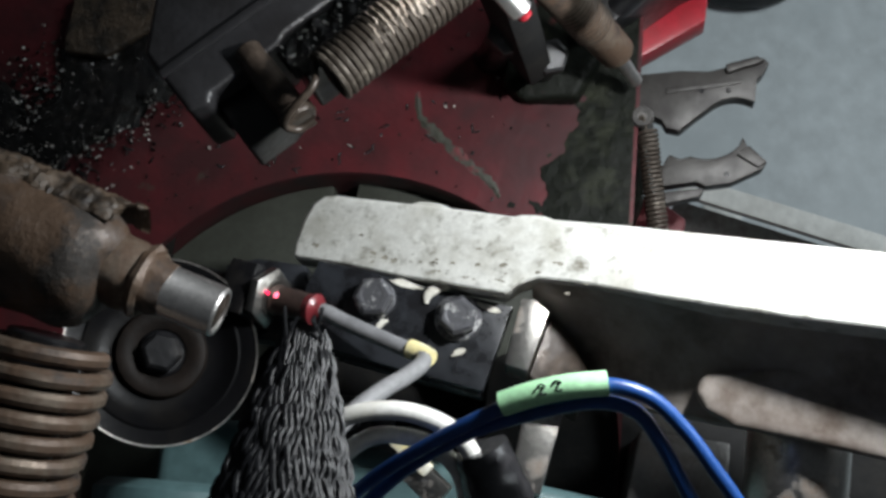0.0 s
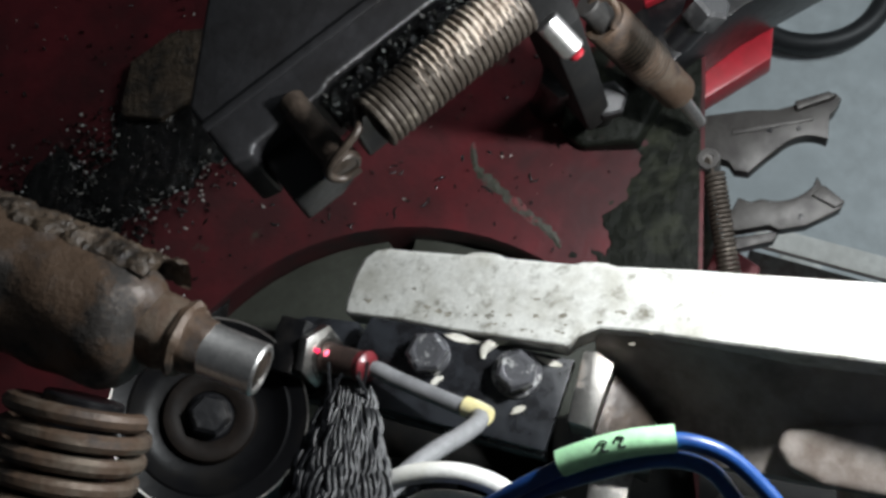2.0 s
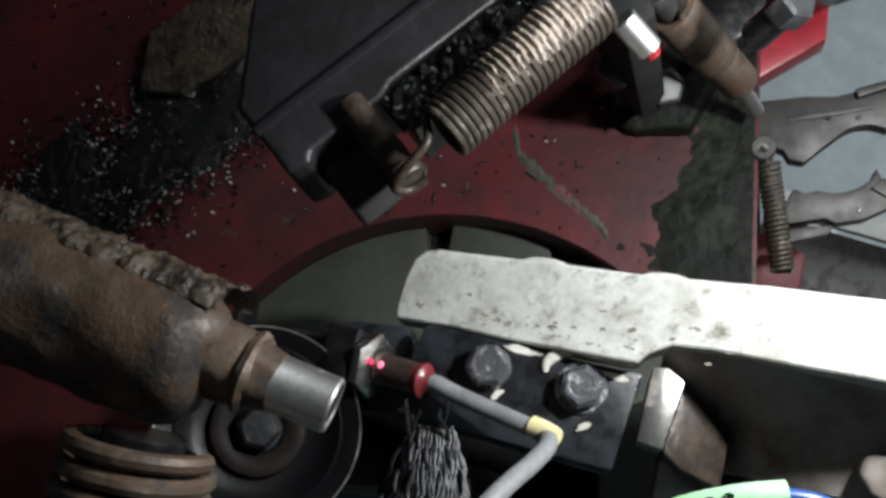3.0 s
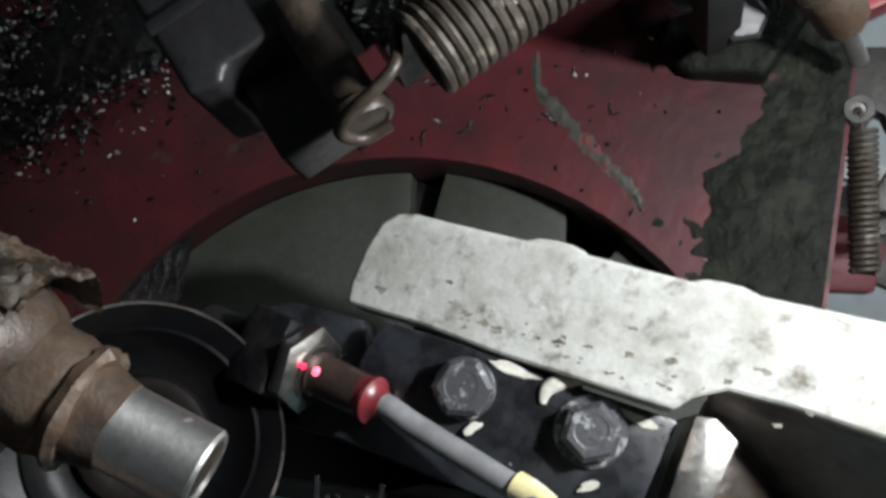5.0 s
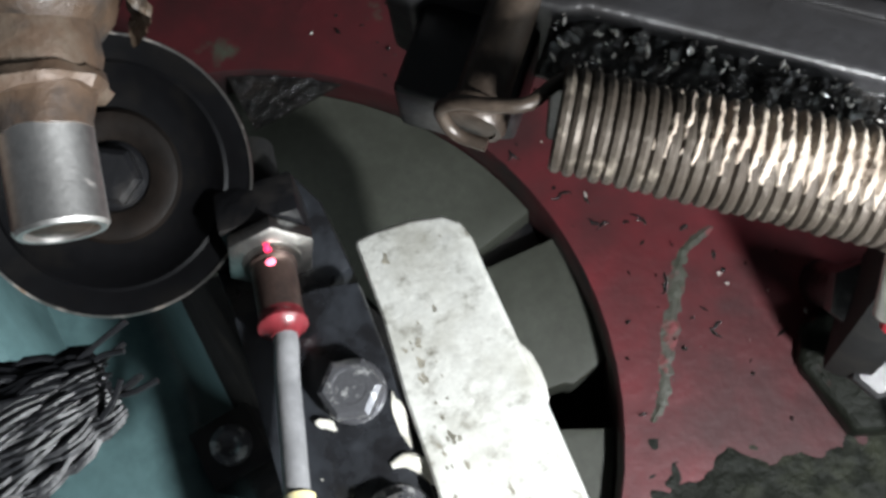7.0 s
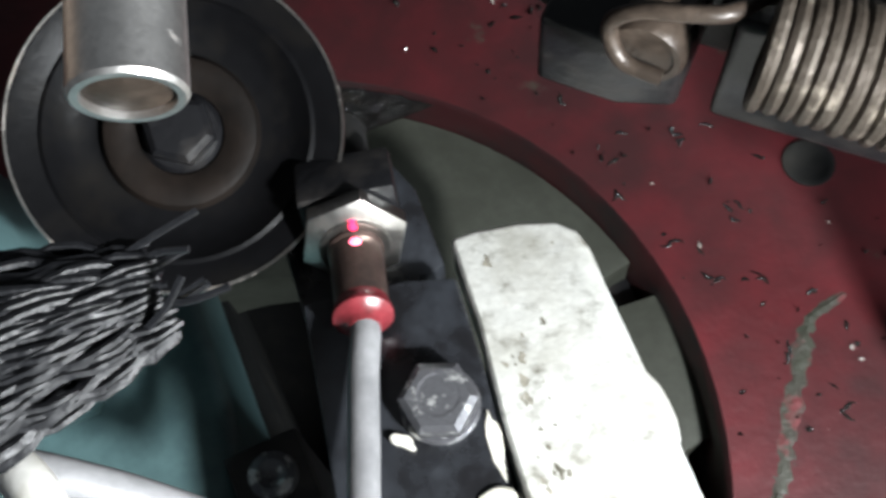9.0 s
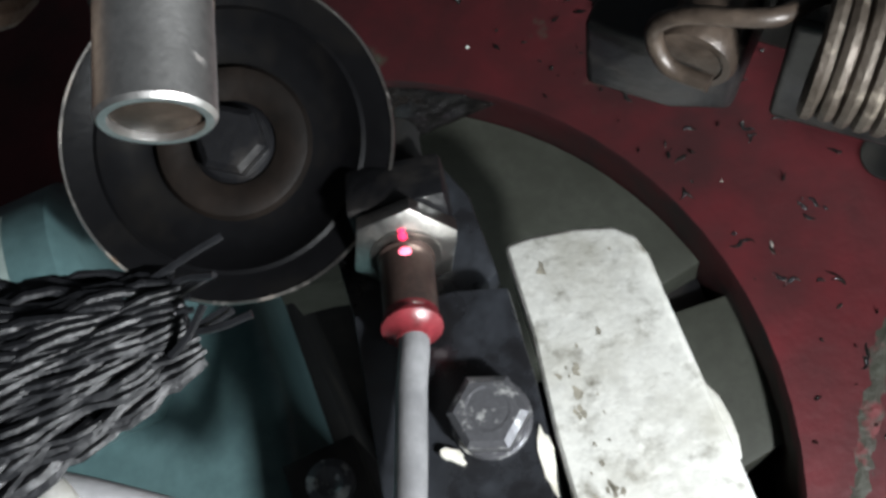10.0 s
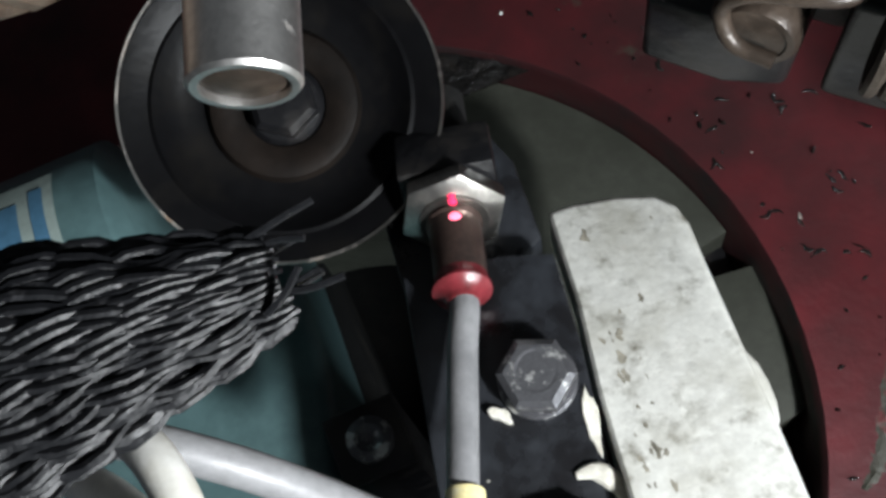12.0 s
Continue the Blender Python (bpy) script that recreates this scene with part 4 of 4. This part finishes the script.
part("motor_can", bm, TEAL, drive)

inner = thing("machine_frame", (-20, 0, -170), "black inner machine frame added to keep the gaps dark", "machine frame", kind="structure")
# black floor added so the space under the bracket stays dark
bm = B()
prism(bm, [(-180, -4), (-100, -1), (-48, 1), (-20, -1), (24, -9), (70, -20), (160, -35), (160, -160), (-180, -160)], -120, -72, 1)
part("base", bm, BLACK_DEEP, inner)
bm = B()
prism(bm, [(-38, -8), (-22, -8), (-22, 8), (-38, 8)], -71.8, -20, 1)
part("screw_post", bm, BLACK_OIL, inner)
bm = B()
lathe(bm, (-30, 0.5, -20), (0, 0, 1), [(0, 0), (0, 5), (2, 4.8), (2.6, 3), (1.6, 1.2), (1.6, 0)], 24)
part("screw_head", bm, BOLT, inner)
bm = B()
prism(bm, [(66, -22), (98, -26), (100, 0), (70, 2)], -71.8, -18, 1.5)
part("grey_box", bm, DARK_STEEL, inner)
# black sheet added over the red table to darken the gap below the lever
bm = B()
prism(bm, [(14, -40), (170, -60), (170, 46), (60, 50), (14, 30)], -94, -62, 2)
part("dark_underlay", bm, BLACK_DEEP, inner)

# nameplate on the motor can
bm = B()
grid(bm, 20, 10, lambda u, v: Vector((-86 + 28.25 * math.sin(0.2 + 0.95 * (v - 0.5) * 1.5), -38 - 42 * u, -14 + 28.25 * math.cos(0.2 + 0.95 * (v - 0.5) * 1.5))))
plate_ob = part("nameplate", bm, LABEL, drive, "pale nameplate with blue print")
for u0, u1, v0, v1, m_ in ((0.05, 0.12, 0.1, 0.9, LABEL_BLUE), (0.18, 0.34, 0.15, 0.4, LABEL_BLUE), (0.18, 0.34, 0.5, 0.85, LABEL_BLUE), (0.45, 0.5, 0.1, 0.9, INK), (0.56, 0.60, 0.1, 0.7, INK), (0.66, 0.7, 0.1, 0.85, INK)):
    bm = B()
    grid(bm, 4, 8, lambda u, v: Vector((-86 + 28.4 * math.sin(0.2 + 0.95 * (v0 + (v1 - v0) * v - 0.5) * 1.5), -38 - 42 * (u0 + (u1 - u0) * u), -14 + 28.4 * math.cos(0.2 + 0.95 * (v0 + (v1 - v0) * v - 0.5) * 1.5))))
    part("print_bar", bm, m_, plate_ob)

# grit, chips and black grease on the red table
STATION = Matrix()
rnd = random.Random(5)


def grit(name, count, place, size, material, label, category):
    verts, faces = [], []
    for _ in range(count):
        x, y = place()
        if math.hypot(x - HOLE[0], y - HOLE[1]) < HOLE[2] + 3:
            continue
        sz = size() / 1000
        c = V(x, y, TOP) + Vector((0, 0, sz * 0.35))
        turn = Euler((rnd.uniform(0, 6), rnd.uniform(0, 6), rnd.uniform(0, 6))).to_matrix()
        k = len(verts)
        st = (rnd.uniform(0.8, 2.6), rnd.uniform(0.5, 1.0), rnd.uniform(0.3, 0.7))
        for v in ((1, 0, 0), (-1, 0, 0), (0, 1, 0), (0, -1, 0), (0, 0, 1), (0, 0, -1)):
            verts.append(c + turn @ Vector((v[0] * st[0], v[1] * st[1], v[2] * st[2])) * sz)
        for f in ((0, 2, 4), (2, 1, 4), (1, 3, 4), (3, 0, 4), (2, 0, 5), (1, 2, 5), (3, 1, 5), (0, 3, 5)):
            faces.append([k + q for q in f])
    me = bpy.data.meshes.new(name)
    me.from_pydata(verts, [], faces)
    me.materials.append(material)
    return tagged(new(name, me), label, category, kind="stuff")


def heap():
    f = rnd.random()
    return (-227 + 85 * f + rnd.gauss(0, 14), 75 + 65 * f + rnd.gauss(0, 14))


grit("glass_grit", 1300, heap, lambda: rnd.uniform(0.25, 1.0), GRIT_GLINT, "glittering pale grit in black grease on the red table", "grit")
grit("dark_grit", 3500, heap, lambda: rnd.uniform(0.3, 1.3), GRIME, "black greasy grit heaped on the red table", "grit")
grit("scattered_chips", 420, lambda: (rnd.uniform(-330, 40), rnd.uniform(60, 260)), lambda: rnd.uniform(0.3, 1.1), GRIME, "small dark chips scattered over the red table", "grit")
grit("bright_chips", 90, lambda: (rnd.uniform(-330, 40), rnd.uniform(60, 260)), lambda: rnd.uniform(0.3, 0.9), GRIT_GLINT, "small pale chips scattered over the red table", "grit")

# black grease smeared under the grit
bm = B()


def smear(u, v):
    x, y = -247 + 130 * u, 40 + 135 * v
    along_ = 75 + 65 * ((x + 227) / 85)
    edge = 26 - abs(y - along_) + 26 * noise.noise(Vector((x, y, 0)) / 22) + 9 * noise.noise(Vector((x, y, 3)) / 7)
    return Vector((x, y, TOP + max(-1.5, min(1.6, edge * 0.09)) + 0.5 * noise.noise(Vector((x, y, 9)) / 3)))


grid(bm, 110, 100, smear)
tagged(part("grease_smear", bm, GRIME, origin=(-184.5, 107.5, TOP)), "thick black grease smeared over the red table", "grease", kind="stuff")

# greenish grime caked along the table's edge by the gripper
bm = B()


def edge_grime(u, v):
    x, y = -12 + 72 * u, 60 + 130 * v
    e = (x - 34) * 0.7 - 0.2 * (y - 130) + 12 * noise.noise(Vector((x, y, 2)) / 19) + 3 * noise.noise(Vector((x, y, 5)) / 6)
    return Vector((x, y, TOP + max(-1.5, min(2.0, e * 0.12)) + 0.4 * noise.noise(Vector((x, y, 7)) / 3)))


grid(bm, 60, 110, edge_grime)
bmesh.ops.delete(bm, geom=[v for v in bm.verts if math.hypot(v.co.x - HOLE[0], v.co.y - HOLE[1]) < HOLE[2] + 2], context="VERTS")
tagged(part("edge_grime", bm, MOSS_GRIME, origin=(22, 125, TOP)), "greenish black grime caked on the red table edge", "grime", kind="stuff")

# thin greenish streak of grime running over the red paint
bm = B()
streak = smooth_path([(-27, 136, 0), (-24, 125, 0), (-14, 116, 0), (-2, 106, 0), (6, 100, 0), (10, 94, 0)], 12)


def streak_at(u, v):
    p = streak[min(int(u * (len(streak) - 1)), len(streak) - 1)]
    w = 5.5 * (0.5 + 0.9 * abs(noise.noise(Vector((u * 5, 0, 1))))) * math.sin(math.pi * (0.06 + 0.9 * u)) ** 0.5
    b = (v - 0.5) * 2
    return Vector((p.x + b * w, p.y + b * w * 0.9, TOP - 0.5 + 0.9 * (1 - abs(b)) + 0.35 * noise.noise(Vector((u * 30, v * 9, 3)))))


grid(bm, 60, 10, streak_at)
tagged(part("grime_streak", bm, GREEN_GRIME, origin=(-8, 112, TOP)), "greenish grey streak of grime on the red paint", "grime", kind="stuff")

# oily block that carries the gripper bolts
STATION = pose(1.1, 2.8, 2.0, 6.84, -5.65, -0.48) @ Matrix.Scale(0.969, 4)
carrier = thing("bolt_carrier", (14, 140, -95), "oily black block under the gripper bolts", "machine block")
bm = B()
prism(bm, [(-2, 134), (10, 126), (30, 128), (40, 150), (30, 172), (4, 168)], -95, -74, 3, 3)
lumpy(bm, 2.0, 11, 4)
part("block", bm, MOSS_GRIME, carrier)

STATION = Matrix()
# flat black disc standing in for the dark gap by the spring; worn pits
pits = thing("gap_disc", (-60.3, 146.7, TOP), "thin black disc standing in for a dark gap in the red table", "bore")
bm = B()
lathe(bm, (-60.3, 146.7, TOP - 0.3), (0, 0, 1), [(0, 0), (0, 6.5), (0.9, 6.5), (0.9, 5.2), (0.5, 4.6), (0.5, 0)], 24)
part("collar", bm, BLACK_DEEP, pits)


def pit_mark(x, y, size, seed):
    r0 = random.Random(seed)
    bm = B()
    for q in range(1 + seed % 2):
        a = r0.uniform(0, 6.28)
        pts = [(x + r0.uniform(-1, 1), y + r0.uniform(-1, 1), TOP + 0.1)]
        for _ in range(4):
            a += r0.uniform(-0.9, 0.9)
            l = pts[-1]
            pts.append((l[0] + math.cos(a) * size * 0.16, l[1] + math.sin(a) * size * 0.16, TOP + 0.1))
        sweep(bm, smooth_path(pts, 3), lambda f: 0.12 + 0.5 * math.sin(math.pi * min(1, f + 0.1)) * r0.uniform(0.5, 1), 6, 0.35)
    return tagged(part("paint_crack", bm, GRIME, origin=(x, y, TOP)), "black crack in the red paint of the table", "paint crack", "cracks in the red paint")


for k, (x, y) in enumerate([(-82, 105), (-74, 99), (-53, 113), (-42, 110), (-58, 125), (-80, 122), (-67, 138), (-55, 105), (-89, 108), (-102, 100), (-36, 121), (-19, 116)]):
    pit_mark(x, y, 6, k)
for k in range(8):
    pit_mark(-105 + 15 * k + 6 * math.sin(k * 5), 108 + 22 * abs(math.sin(k * 2.3)) + 0.6 * k, 5 + 2 * math.sin(k), 40 + k)

# rusty strap end lying on the table
strap = thing("rusty_strap", (-163, 183, TOP), "dull rusty strap end on the red table", "strap")
bm = B()
prism(bm, [(-178, 143), (-178, 169), (-163, 183), (-136, 189), (-132, 164), (-159, 143)], TOP, TOP + 4, 1.5, 3)
bmesh.ops.subdivide_edges(bm, edges=bm.edges[:], cuts=3, use_grid_fill=True)
lumpy(bm, 1.6, 8, 6)
part("plate", bm, CRUST, strap)

# pale chips standing in for wet glints in the crust on the swing arm


def on_crust():
    return ARM @ (O + A * rnd.uniform(24, 92) + Bd * rnd.uniform(14, 27) + UP * (59.6 + rnd.uniform(0, 1.8)))


verts, faces = [], []
for _ in range(170):
    p = on_crust()
    sz = rnd.uniform(0.15, 0.6) / 1000
    c = V(*p)
    turn = Euler((rnd.uniform(0, 6), rnd.uniform(0, 6), rnd.uniform(0, 6))).to_matrix()
    k = len(verts)
    for v in ((1.8, 0, 0), (-1.8, 0, 0), (0, 0.8, 0), (0, -0.8, 0), (0, 0, 0.5), (0, 0, -0.5)):
        verts.append(c + turn @ Vector(v) * sz)
    for f in ((0, 2, 4), (2, 1, 4), (1, 3, 4), (3, 0, 4), (2, 0, 5), (1, 2, 5), (3, 1, 5), (0, 3, 5)):
        faces.append([k + q for q in f])
me = bpy.data.meshes.new("arm_glints")
me.from_pydata(verts, [], faces)
me.materials.append(GRIT_GLINT)
tagged(new("arm_glints", me), "pale chips standing in for wet highlights on the arm's black crust", "grit", kind="stuff")
